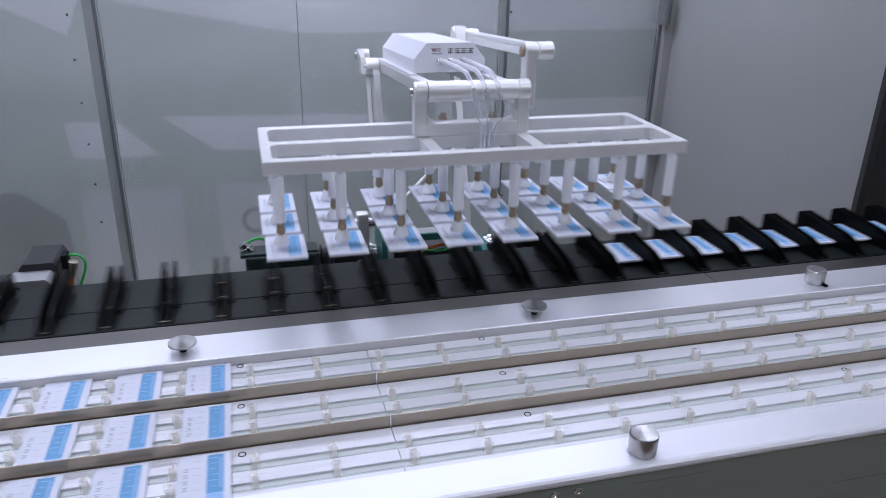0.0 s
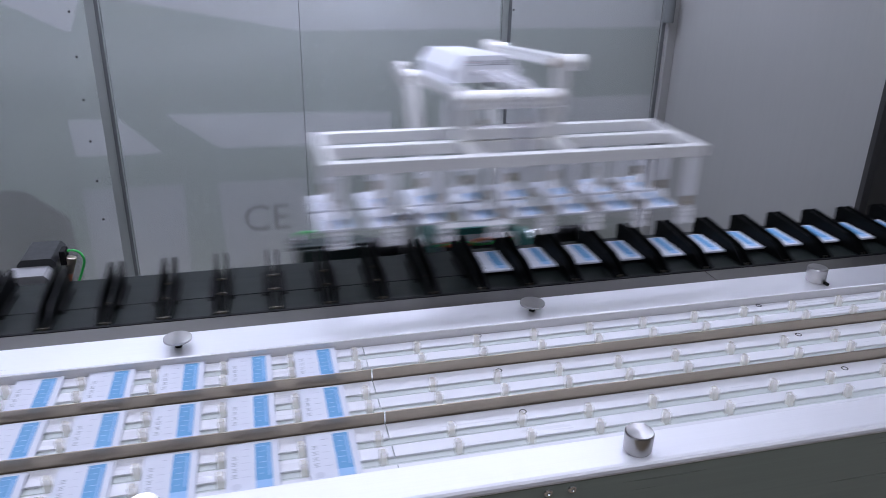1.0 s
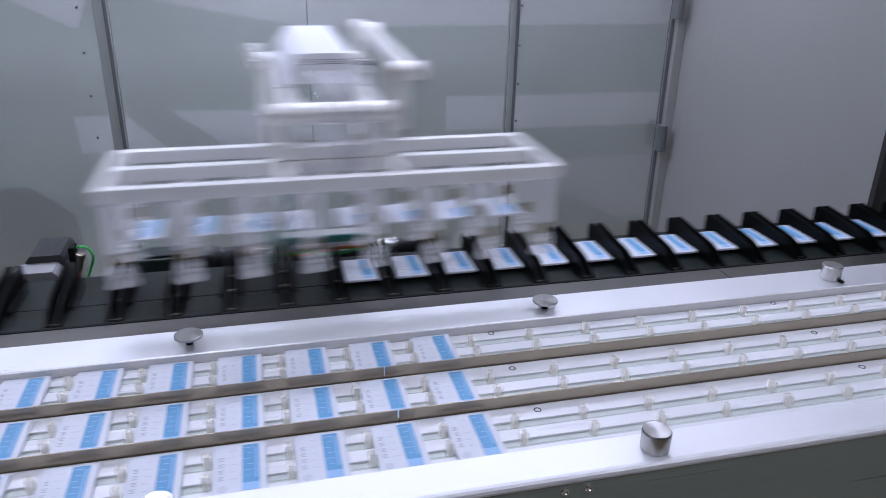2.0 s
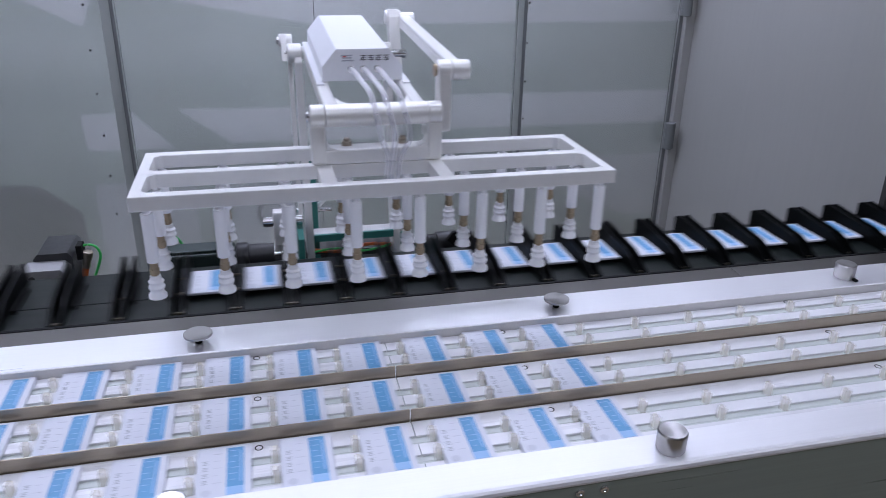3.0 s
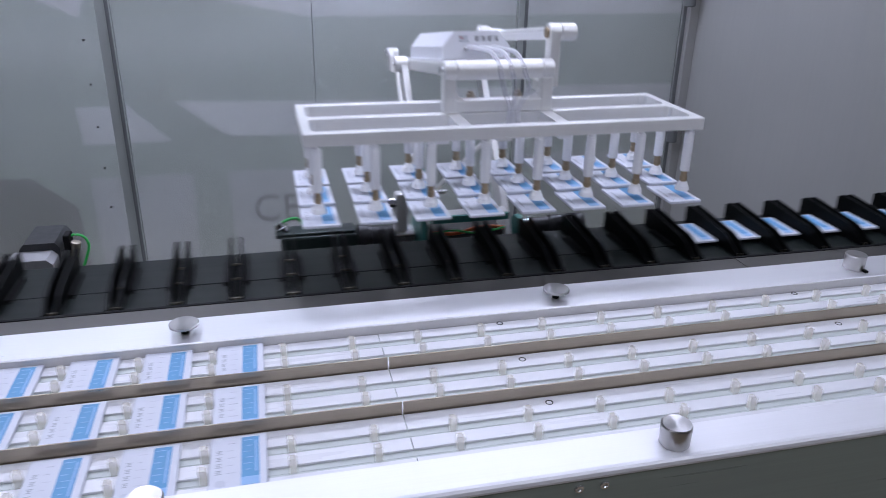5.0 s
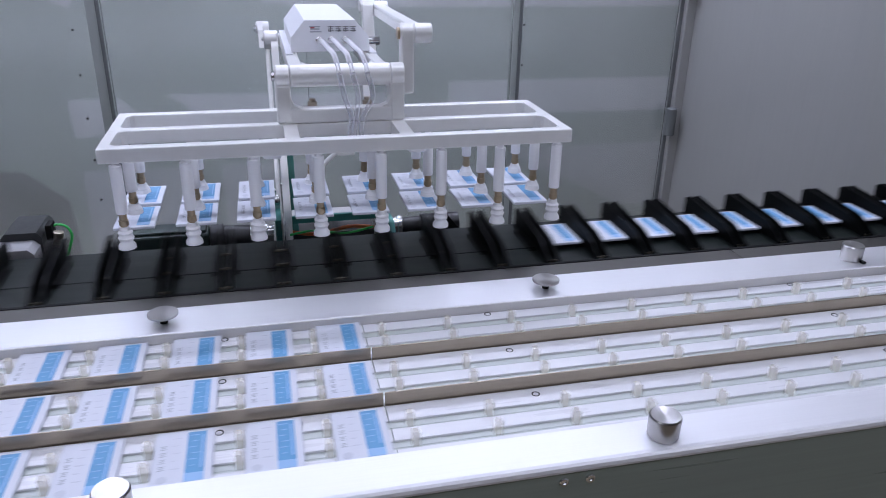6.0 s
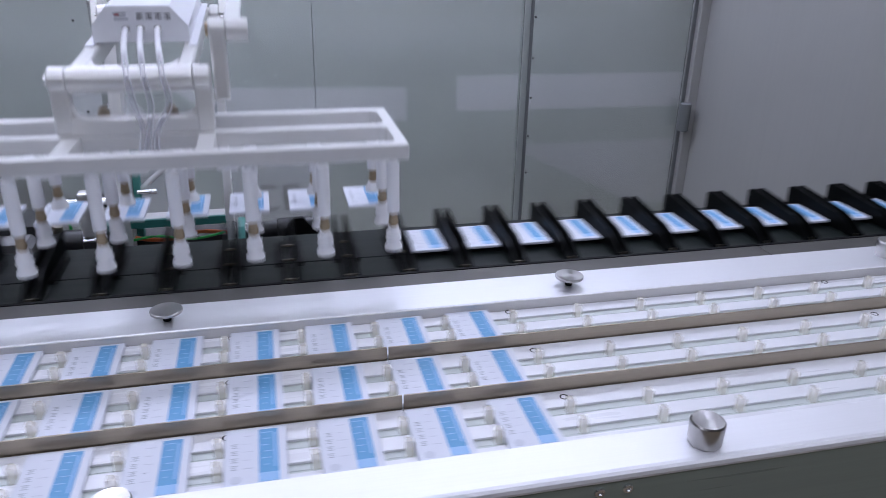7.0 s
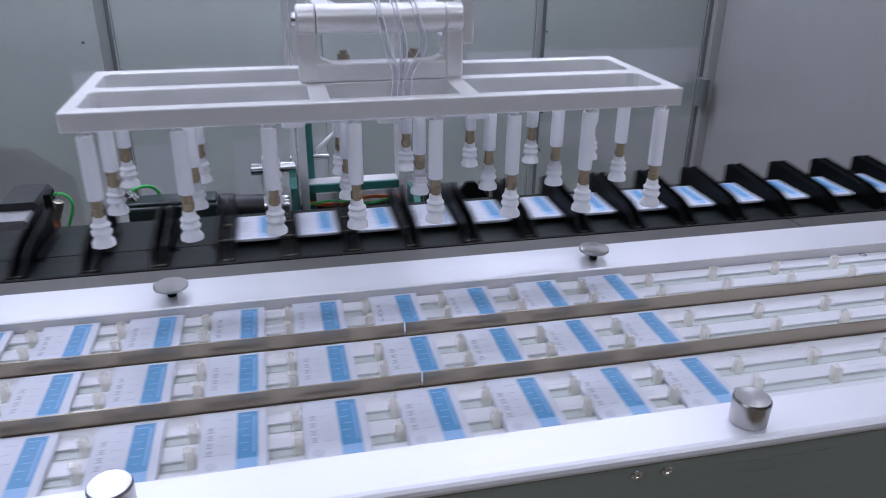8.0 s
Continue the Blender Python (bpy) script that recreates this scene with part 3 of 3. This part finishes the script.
    part("inner_plate", box(B(), (-0.083, 0.014, 0.02), (-0.070, 0.034, 0.28), 0.002), M_TEAL, low, "teal painted stiffener")
    tri = part("elbow_hub", rod(B(), (-0.1122, 0, L_LOW), (-0.0835, 0, L_LOW), 0.019), M_ARM, low)
    part("elbow_hub", rod(B(), (0.0835, 0, L_LOW), (0.100, 0, L_LOW), 0.019), M_ARM, low)
    part("hub_bolt", rod(B(), (-0.117, 0, L_LOW), (-0.1115, 0, L_LOW), 0.008), M_CHROME, tri)

    # forearm: origin at the wrist, runs back along its own y to the elbow
    fore = new("forearm")
    fore.parent = robot
    for x in (-0.080, 0.058):
        part("side_bar", box(B(), (x, -0.002, -0.013), (x + 0.022, L_FORE + 0.014, 0.013), 0.004), M_ARM, fore)
    part("wrist_shaft", turned(B(), (-0.079, 0, 0), (1, 0, 0), [(0, 0.0165), (0.001, 0.0175), (0.157, 0.0175), (0.158, 0.0165)], 28), M_ARM, fore, "thick satin wrist shaft")
    part("elbow_shaft", rod(B(), (-0.083, L_FORE, 0), (0.083, L_FORE, 0), 0.014), M_ARM, fore)
    for a in (-1, 1):
        part("corner_web", prism(B(), [(-0.058, 0.014), (-0.026, 0.014), (-0.040, 0.020), (-0.050, 0.032), (-0.058, 0.060)] if a < 0 else [(0.058, 0.014), (0.058, 0.060), (0.050, 0.032), (0.040, 0.020), (0.026, 0.014)], -0.006, 0.0125, "z"), M_ARM, fore)
    hood = part("hood", prism(B(), [(-0.068, 0.016), (0.068, 0.016), (0.068, 0.040), (0.044, 0.069), (-0.044, 0.069), (-0.068, 0.040)], 0.146, 0.472, "y"), M_HOOD, fore, "white folded sheet hood")
    for x in (-0.070, 0.062):
        for y in (0.15, 0.46):
            part("hood_screw", rod(B(), (x + 0.004, y, 0.012), (x + 0.004, y, 0.016), 0.004), M_CHROME, hood)
    part("foot_flange", box(B(), (-0.079, 0.130, 0.0131), (-0.0665, 0.480, 0.0155)), M_HOOD, hood)
    part("foot_flange", box(B(), (0.0665, 0.130, 0.0131), (0.079, 0.480, 0.0155)), M_HOOD, hood)
    bm = B()
    for k in range(4):
        x = -0.004 + k * 0.0130
        for dx, w, z, h in ((0, 0.0100, 0.0575, 0.0012), (0.001, 0.0080, 0.0540, 0.0010), (0, 0.0100, 0.0505, 0.0012), (0.0044, 0.0012, 0.0490, 0.0100), (0.0012 + k % 2 * 0.006, 0.0012, 0.0500, 0.0050)):
            box(bm, (x + dx, 0.1454, z), (x + dx + w, 0.1462, z + h))
    part("printed_character", bm, M_DARKINK, hood)
    bm = B()
    for dx, z, w in ((0, 0.0585, 0.019), (0.002, 0.0545, 0.016), (0.001, 0.0500, 0.020)):
        box(bm, (-0.036 + dx, 0.1454, z - 0.0012), (-0.036 + dx + w, 0.1462, z + 0.0012), 0.0003)
    part("printed_emblem", bm, M_INK, hood)
    part("emblem_mark", box(B(), (-0.034, 0.1452, 0.0558), (-0.027, 0.1460, 0.0575)), M_RED, hood)
    for k, x in enumerate((-0.020, 0.001, 0.0245)):
        part("hose_nipple", turned(B(), (x, 0.1462, 0.036), (0, -1, 0), [(0, 0.0060), (0.003, 0.0060), (0.0035, 0.0048), (0.009, 0.0048)], 14), M_CHROME, hood)
        part("air_hose", hose(B(), [(x, 0.145, 0.036), (x + 0.002, 0.115, 0.038), (x + 0.007, 0.065, 0.034), (x + 0.013, 0.015, 0.028), (x + 0.017, -0.018, 0.004)], 0.0044), M_TUBE, fore, "clear bent air hose")

    # parallel link that keeps the gripper level
    link = part("level_link", box(B(), (0.123, 0.0, 0.002), (0.146, L_FORE, 0.011), 0.003), M_ARM, robot)
    part("link_rib", box(B(), (0.1235, 0.01, -0.013), (0.1295, L_FORE - 0.01, 0.0025), 0.002), M_ARM, link)
    for y in (0, L_FORE):
        part("link_eye", rod(B(), (0.126, y, 0), (0.156, y, 0), 0.016), M_ARM, link)
    # small triangle plate that ties the link to the elbow
    tri = part("elbow_plate", prism(B(), [(-0.013, -0.026), (0.013, -0.026), (0.053, 0.058), (0.046, 0.080), (0.028, 0.080), (0.020, 0.066)], 0.100, 0.122), M_ARM, robot)
    part("plate_boss", rod(B(), (0.095, 0.040, 0.064), (0.128, 0.040, 0.064), 0.014), M_ARM, tri)
    part("plate_bolt", rod(B(), (0.080, 0.0, -0.005), (0.132, 0.0, -0.005), 0.010), M_CHROME, tri)

    part("side_plate", prism(B(), [(-0.013, -0.014), (0.013, -0.014), (0.036, 0.014), (0.034, 0.032), (0.018, 0.036), (0.000, 0.020)], -0.1225, -0.1125), M_ARM, tri)
    part("side_boss", rod(B(), (-0.126, 0.022, 0.022), (-0.100, 0.022, 0.022), 0.013), M_ARM, tri)
    part("side_bolt", rod(B(), (-0.131, 0.022, 0.022), (-0.125, 0.022, 0.022), 0.007), M_CHROME, tri)
    # slender rod beside the lower arm that keeps the elbow plates level
    para = part("parallel_rod", box(B(), (-0.1110, -0.006, 0.0), (-0.1015, 0.006, L_LOW), 0.003), M_ARM, robot)
    for z in (0.12, 0.20, 0.28):
        part("rod_bolt", rod(B(), (-0.1140, 0, z), (-0.1105, 0, z), 0.005), M_CHROME, para)

    grip, rods = build_gripper()
    return (robot, low, fore, link, tri, grip, para), rods


GA, GD = 0.716, 0.222
CUP_PITCH = 0.0962


def build_gripper():
    grip = thing("suction_gripper", "silver rectangular frame with rows of white suction cups", "gripper")
    w, hgt = 0.019, 0.022
    for y in (-GD / 2, -w / 2, GD / 2 - w):
        part("long_beam", box(B(), (-GA / 2, y, -hgt), (GA / 2, y + w, 0), 0.0018), M_ARM, grip)
    for x in (-GA / 2 + 0.0005, GA / 2 - 0.0155):
        for ya, yb in ((-GD / 2 + w - 0.001, -w / 2 + 0.001), (w / 2 - 0.001, GD / 2 - w + 0.001)):
            part("end_beam", box(B(), (x, ya, -hgt + 0.0004), (x + 0.015, yb, -0.0004)), M_ARM, grip)
    for x in (-0.095, 0.080):
        part("cross_beam", box(B(), (x, -GD / 2 + w - 0.001, -hgt + 0.0006), (x + 0.022, -w / 2 + 0.001, -0.0006)), M_ARM, grip)
    # fillets in the corners of the openings
    for sx in (-1, 1):
        for y0, sy in ((-GD / 2 + w, 1), (-w / 2, -1), (w / 2, 1), (GD / 2 - w, -1)):
            x = sx * (GA / 2 - 0.015)
            part("corner_fillet", prism(B(), [(x, y0), (x - sx * 0.012, y0), (x - sx * 0.004, y0 + sy * 0.004), (x, y0 + sy * 0.012)], -hgt + 0.001, -0.001, "z"), M_ARM, grip)
    # wrist bracket: a plate with a rounded window and two eyes
    bm = B()
    box(bm, (-0.102, -0.010, 0.0005), (0.102, 0.012, 0.024), 0.003)
    for x in (-0.1025, 0.0795):
        box(bm, (x, -0.011, 0.002), (x + 0.023, 0.013, 0.062), 0.003)
        rod(bm, (x + 0.0002, 0, WRIST), (x + 0.0228, 0, WRIST), 0.0175, 24)
        box(bm, (x + 0.0005, -0.0105, 0.058), (x + 0.0225, 0.0125, WRIST))
    bracket = part("wrist_bracket", bm, M_ARM, grip)
    for sx in (-1, 1):
        x, z = sx * 0.0795, 0.024
        part("window_fillet", prism(B(), [(x, z), (x - sx * 0.016, z), (x - sx * 0.0047, z + 0.0047), (x, z + 0.016)], -0.0095, 0.0115, "y"), M_ARM, bracket)
    part("rear_plate", box(B(), (-0.080, 0.013, 0.0006), (0.080, 0.030, 0.012), 0.002), M_ARM, bracket)
    for x in (-0.045, 0.045):
        part("bracket_bolt", turned(B(), (x, 0.020, 0.0122), (0, 0, 1), [(0, 0.005), (0.010, 0.005), (0.0102, 0.0080), (0.017, 0.0080), (0.0175, 0.005), (0.022, 0.005)], 14), M_STEEL, bracket, "dull steel bolt")
    part("pin_head", rod(B(), (-0.108, 0, WRIST), (-0.1022, 0, WRIST), 0.008), M_CHROME, bracket)
    # upright that carries the level link
    up = part("link_upright", box(B(), (0.1035, 0.022, 0.036), (0.1250, 0.052, 0.133), 0.004), M_ARM, grip)
    part("upright_eye", rod(B(), (0.1028, 0.038, 0.133), (0.1257, 0.038, 0.133), 0.0165), M_ARM, up)
    part("eye_pin", rod(B(), (0.0985, 0.038, 0.133), (0.1035, 0.038, 0.133), 0.010), M_BRASS, up, "brass pin")
    part("upright_foot", box(B(), (0.0800, 0.0135, 0.030), (0.1032, 0.046, 0.050), 0.003), M_ARM, up)
    # clear hoses that run down to the manifold
    for k, (x, e) in enumerate(((-0.003, 0.008), (0.018, 0.015), (0.0415, 0.026))):
        part("air_hose", hose(B(), [(x, -0.018, WRIST + 0.004), (x + 0.006, -0.028, 0.045), (e + 0.004, -0.036, 0.014), (e, -0.044, -0.012), (e, -0.046, -0.030)], 0.0044), M_TUBE, grip, "clear bent air hose")
    man = part("manifold", rod(B(), (-0.125, -0.046, -0.034), (0.125, -0.046, -0.034), 0.006), M_TUBE, grip, "clear air manifold tube")
    for x in (-0.115, 0.0, 0.115):
        part("manifold_block", box(B(), (x - 0.014, -0.056, -0.043), (x + 0.014, -0.036, -0.026), 0.003), M_ROD if x else M_ARM, man)
    # white rods, brass fittings and bellows cups
    rod_me = mesh_of("rod", turned(B(), (0, 0, -hgt), (0, 0, -1), [(0, 0.0055), (0.005, 0.0055), (0.0052, 0.0088), (0.077, 0.0088), (0.078, 0.0080)], 16), M_ROD)
    fit_me = mesh_of("fitting", turned(B(), (0, 0, -0.1002), (0, 0, -1), [(0, 0.0058), (0.010, 0.0058), (0.0102, 0.0070), (0.018, 0.0070), (0.0182, 0.005), (0.023, 0.005)], 12), M_BRASS)
    neck_me = mesh_of("suction_cup", turned(B(), (0, 0, -0.1205), (0, 0, -1), [(0, 0.0075), (0.006, 0.0080), (0.009, 0.0110), (0.012, 0.0102)], 18), M_CUP)
    fold_me = mesh_of("cup_fold", turned(B(), (0, 0, -0.1310), (0, 0, -1), [(0, 0.0084), (0.003, 0.0090), (0.007, 0.0117), (0.011, 0.0104)], 18), M_CUP)
    lip_me = mesh_of("cup_lip", turned(B(), (0, 0, -0.1410), (0, 0, -1), [(0, 0.0086), (0.004, 0.0092), (0.009, 0.0125), (0.0138, 0.0129)], 18), M_CUP)
    rods = []
    for row in range(3):
        for col in range(8):
            at = pose((col - 3.5) * CUP_PITCH, (row - 1) * 0.1020, 0)
            r = shared("rod", rod_me, grip, at)
            shared("fitting", fit_me, r, Matrix())
            shared("suction_cup", neck_me, r, Matrix())
            rods.append((row, shared("cup_fold", fold_me, r, Matrix()), shared("cup_lip", lip_me, r, Matrix())))
    return grip, rods


# ---------- back of the cell ----------
WALL_Y = 1.556


def build_back():
    structure("cell_floor", box(B(), (-2.3, 0.53, 0.30), (1.56, 1.60, 0.36)), M_RAIL, "grey steel tray behind the conveyor", "machine floor")
    structure("slide_beam", box(B(), (-0.75, 0.56, 0.62), (1.40, 0.69, 0.7185), 0.004), M_RAIL, "long steel beam carrying the robot slide", "beam")
    structure("motor_stand", box(B(), (-0.45, 0.565, 0.7187), (-0.32, 0.688, 0.7676), 0.002), M_RAIL, "steel block under the drive motor", "machine block")
    for x in (-0.70, 1.30):
        structure("beam_post", box(B(), (x - 0.05, 0.58, 0.36), (x + 0.05, 0.67, 0.6195), 0.003), M_RAIL, "steel post under the slide beam", "post")
    # glazed rear with uprights
    pane_x = [(-2.30, -0.3925), (-0.3515, 0.8745), (0.9055, 1.4545)]
    for k, (a, b) in enumerate(pane_x):
        w = structure("window_%d" % (k + 1), box(B(), (a, WALL_Y, 0.36), (b, WALL_Y + 0.006, 2.3)), M_GLASS, "large green-tinted frosted rear pane", "window")
        w.visible_shadow = False
    for x, wdt in ((-0.372, 0.040), (0.890, 0.030)):
        post = structure("mullion", box(B(), (x - wdt / 2, WALL_Y - 0.004, 0.36), (x + wdt / 2, WALL_Y + 0.03, 2.3), 0.002), M_POST, "flat grey-green upright of the rear wall", "mullion")
        part("seal", box(B(), (x + wdt / 2 - 0.012, WALL_Y - 0.012, 0.36), (x + wdt / 2 - 0.002, WALL_Y - 0.0042, 2.3), 0.002), M_MULLION, post, "dark grey seal strip")
        bx, by = (-0.434, WALL_Y - 0.0002) if x < 0 else (0.912, WALL_Y - 0.0002)
        for z in (0.62, 0.747, 0.875, 1.002, 1.129, 1.256, 1.383):
            part("bolt", turned(B(), (bx, by, z), (0, -1, 0), [(0, 0.0038), (0.002, 0.0038), (0.003, 0.0025)], 10), M_DARK, post, "small dark bolt")
    structure("pane_seam", box(B(), (0.2155, WALL_Y - 0.0016, 0.36), (0.2175, WALL_Y - 0.0003, 2.3)), M_MULLION, "thin grey joint line in the rear glazing", "seam")
    # corner upright with hinges
    post = structure("corner_post", box(B(), (1.468, WALL_Y - 0.03, 0.36), (1.512, WALL_Y + 0.03, 2.3), 0.004), M_SIDE, "satin steel corner upright", "post")
    for z in (0.755, 1.215, 1.70):
        part("hinge", rod(B(), (1.455, WALL_Y - 0.045, z), (1.455, WALL_Y - 0.045, z + 0.095), 0.018), M_MULLION, post, "dark steel hinge")
    part("gasket", box(B(), (1.455, WALL_Y - 0.010, 0.36), (1.467, WALL_Y - 0.001, 2.3)), M_MULLION, post)
    structure("side_panel", box(B(), (1.500, 0.576, 0.36), (1.512, WALL_Y - 0.031, 2.3)), M_SIDE, "satin grey steel side panel of the cell", "panel")
    structure("side_edge", box(B(), (1.496, 0.560, 0.36), (1.516, 0.5755, 2.3)), M_DARK, "dark rubber edge of the side panel", "edge strip")
    # Two added dark sheets stand in for the shade past the side panel.
    structure("outfeed_shade", box(B(), (2.10, 0.10, 0.95), (2.14, 1.5, 2.3)), M_DARK, "dark sheet standing in for the shaded wall beyond", "cover")
    structure("outfeed_shade_low", box(B(), (2.10, 0.53, 0.10), (2.14, 1.9, 0.9495)), M_DARK, "lower dark sheet standing in for shade beyond the cell", "cover")
    # the neighbouring machine behind the panes
    structure("neighbour_cabinet", box(B(), (-2.6, 2.10, 0.0), (2.12, 2.9, 2.6)), M_NEIGH, "grey-green cabinet of a machine behind the panes", "cabinet")


def build_neighbour():
    y = 2.096
    # Pale patches put the rear wall's soft reflections into colour, dimmer low down.
    for pts in NEIGH:
        patch_tone = M_NEIGHMID if max(p[1] for p in pts) < 0.6 else M_NEIGHPALE
        structure("pale_reflection", prism(B(), pts, y + 0.0035, y + 0.005, "y"), patch_tone, "pale grey patch standing in for a reflection in the rear pane", "panel")
    # Dark patch that paints in the shade low behind the drive motor.
    structure("shade_patch", prism(B(), [(-2.4, 0.05), (-0.64, 0.05), (-0.66, 0.44), (-0.80, 0.56), (-2.4, 0.62)], y + 0.0034, y + 0.005, "y"), M_NEIGHDARK, "dark grey patch standing in for shade behind the rear pane", "panel")
    cu = bpy.data.curves.new("ce_mark", "FONT")
    cu.body, cu.size, cu.align_x, cu.extrude = "CE", 0.16, "CENTER", 0.0005
    cu.materials.append(M_NEIGHDARK)
    tagged(new("ce_mark", cu), "grey letters on the pale patch behind the pane", "marking").matrix_basis = pose(0.08, y + 0.0026, 0.335, 90)


# outlines of the painted reflection patches
NEIGH = [[(-0.61, 0.82), (-0.43, 0.82), (-0.29, 0.68), (-0.60, 0.68)], [(-0.27, 0.83), (0.60, 0.81), (0.60, 0.68), (-0.08, 0.69)], [(0.80, 0.85), (2.05, 0.84), (2.05, 0.70), (0.80, 0.71)], [(1.02, 0.56), (2.05, 0.56), (2.05, 0.25), (1.60, 0.28)],
         [(-0.60, 0.55), (-0.23, 0.55), (-0.24, 0.15), (-0.60, 0.15)], [(-0.10, 0.55), (0.24, 0.55), (0.24, 0.15), (-0.09, 0.15)],
         [(-0.75, 1.23), (-0.55, 1.13), (-0.48, 1.30), (-0.75, 1.30)], [(-0.41, 1.25), (0.25, 1.13), (2.05, 1.13), (2.05, 1.60), (-0.41, 1.60)]]


def build_left_motor():
    m = thing("drive_motor", "black servo motor with silver gearbox and cables", "motor", "", pose(-0.385, 0.60, 0.768))
    part("gearbox", prism(B(), [(-0.054, 0.0), (0.040, 0.0), (0.040, 0.098), (0.030, 0.108), (-0.034, 0.108), (-0.054, 0.092)], -0.060, -0.012, "y"), M_CAST, m, "silver gearbox block")
    part("gearbox_eye", rod(B(), (-0.020, -0.062, 0.092), (-0.020, -0.058, 0.092), 0.006), M_DARK, m)
    part("body", prism(B(), [(-0.026, 0.030), (0.044, 0.030), (0.044, 0.112), (0.036, 0.122), (-0.018, 0.122), (-0.026, 0.112)], -0.0115, 0.085, "y"), M_MOTOR, m)
    part("base", box(B(), (-0.040, -0.0049, -0.0002), (0.040, 0.07, 0.0295), 0.002), M_MOTOR, m)
    plug = part("plug", turned(B(), (0.060, 0.01, 0.080), (0.25, 0, 1), [(0, 0.008), (0.02, 0.008), (0.021, 0.010), (0.034, 0.010), (0.035, 0.007)], 14), M_STEEL, m, "metal plug")
    part("cable", hose(B(), [(0.060, 0.01, 0.080), (0.056, 0.01, 0.065), (0.052, 0.012, 0.045), (0.055, 0.014, 0.02), (0.06, 0.02, 0.0)], 0.006), M_ORANGE, m, "orange cable")
    part("cable", hose(B(), [(0.050, 0.02, 0.118), (0.066, 0.02, 0.124), (0.082, 0.02, 0.118), (0.088, 0.02, 0.10), (0.080, 0.02, 0.075), (0.070, 0.02, 0.05), (0.068, 0.02, 0.02)], 0.0026), M_GREEN, m, "green cable")
    part("socket", box(B(), (0.0485, 0.0, 0.10), (0.060, 0.03, 0.13), 0.002), M_BLACK, m)


build_room()
build_lamps()
build_cell_lights()
build_table()
build_lanes()
build_knobs()
CHAINS = build_chains()
BELT = build_belt()
CARDS, RIDING = build_cards()
ROBOT, RODS = build_robot()
build_back()
build_neighbour()
build_left_motor()


# ---------- movement ----------
def motions():
    ramp = [0, 1 / 30] + [k / 2 for k in range(1, 16)] + [8 - 1 / 30, 8]
    for ch in CHAINS:
        walk(ch, [(t, pose(V_LANE * t, 0, 0)) for t in ramp])
    walk(BELT, [(t, pose(belt_at(t), 0, 0)) for t in ROWS_T])
    for ob, batch, col, row in CARDS:
        walk(ob, [(t, Matrix.Translation(card_place(batch, col, row, t))) for t in (ROWS_T if batch < 2 else ramp)])
    for ob, x in RIDING:
        walk(ob, [(t, pose(x + belt_at(t), CONV_CARD_Y, CONV_CARD_Z)) for t in ROWS_T])
    robot, low, fore, link, tri, grip, para = ROBOT
    rows = {ob: [] for ob in ROBOT}
    for t in ROWS_T:
        g = gripper_at(t)
        ey, ez = elbow_of(g.y, g.z + WRIST)
        lean = math.degrees(math.atan2(-(ey - PIVOT.y), ez - PIVOT.z))
        rise = math.degrees(math.atan2(ez - g.z - WRIST, ey - g.y))
        rows[robot].append((t, pose(g.x, 0, 0)))
        rows[grip].append((t, Matrix.Translation(g)))
        rows[low].append((t, pose(0, PIVOT.y, PIVOT.z, lean)))
        rows[para].append((t, pose(0, PIVOT.y + 0.022, PIVOT.z + 0.022, lean)))
        rows[fore].append((t, pose(0, g.y, g.z + WRIST, rise)))
        rows[link].append((t, pose(0, g.y + 0.038, g.z + 0.133, rise)))
        rows[tri].append((t, pose(0, ey, ez)))
    for ob in ROBOT:
        walk(ob, rows[ob])
    for row, fold, lip in RODS:
        walk(fold, [(t, pose(0, 0, squeeze(row, t) * 0.5)) for t in ROWS_T])
        walk(lip, [(t, pose(0, 0, squeeze(row, t))) for t in ROWS_T])


motions()
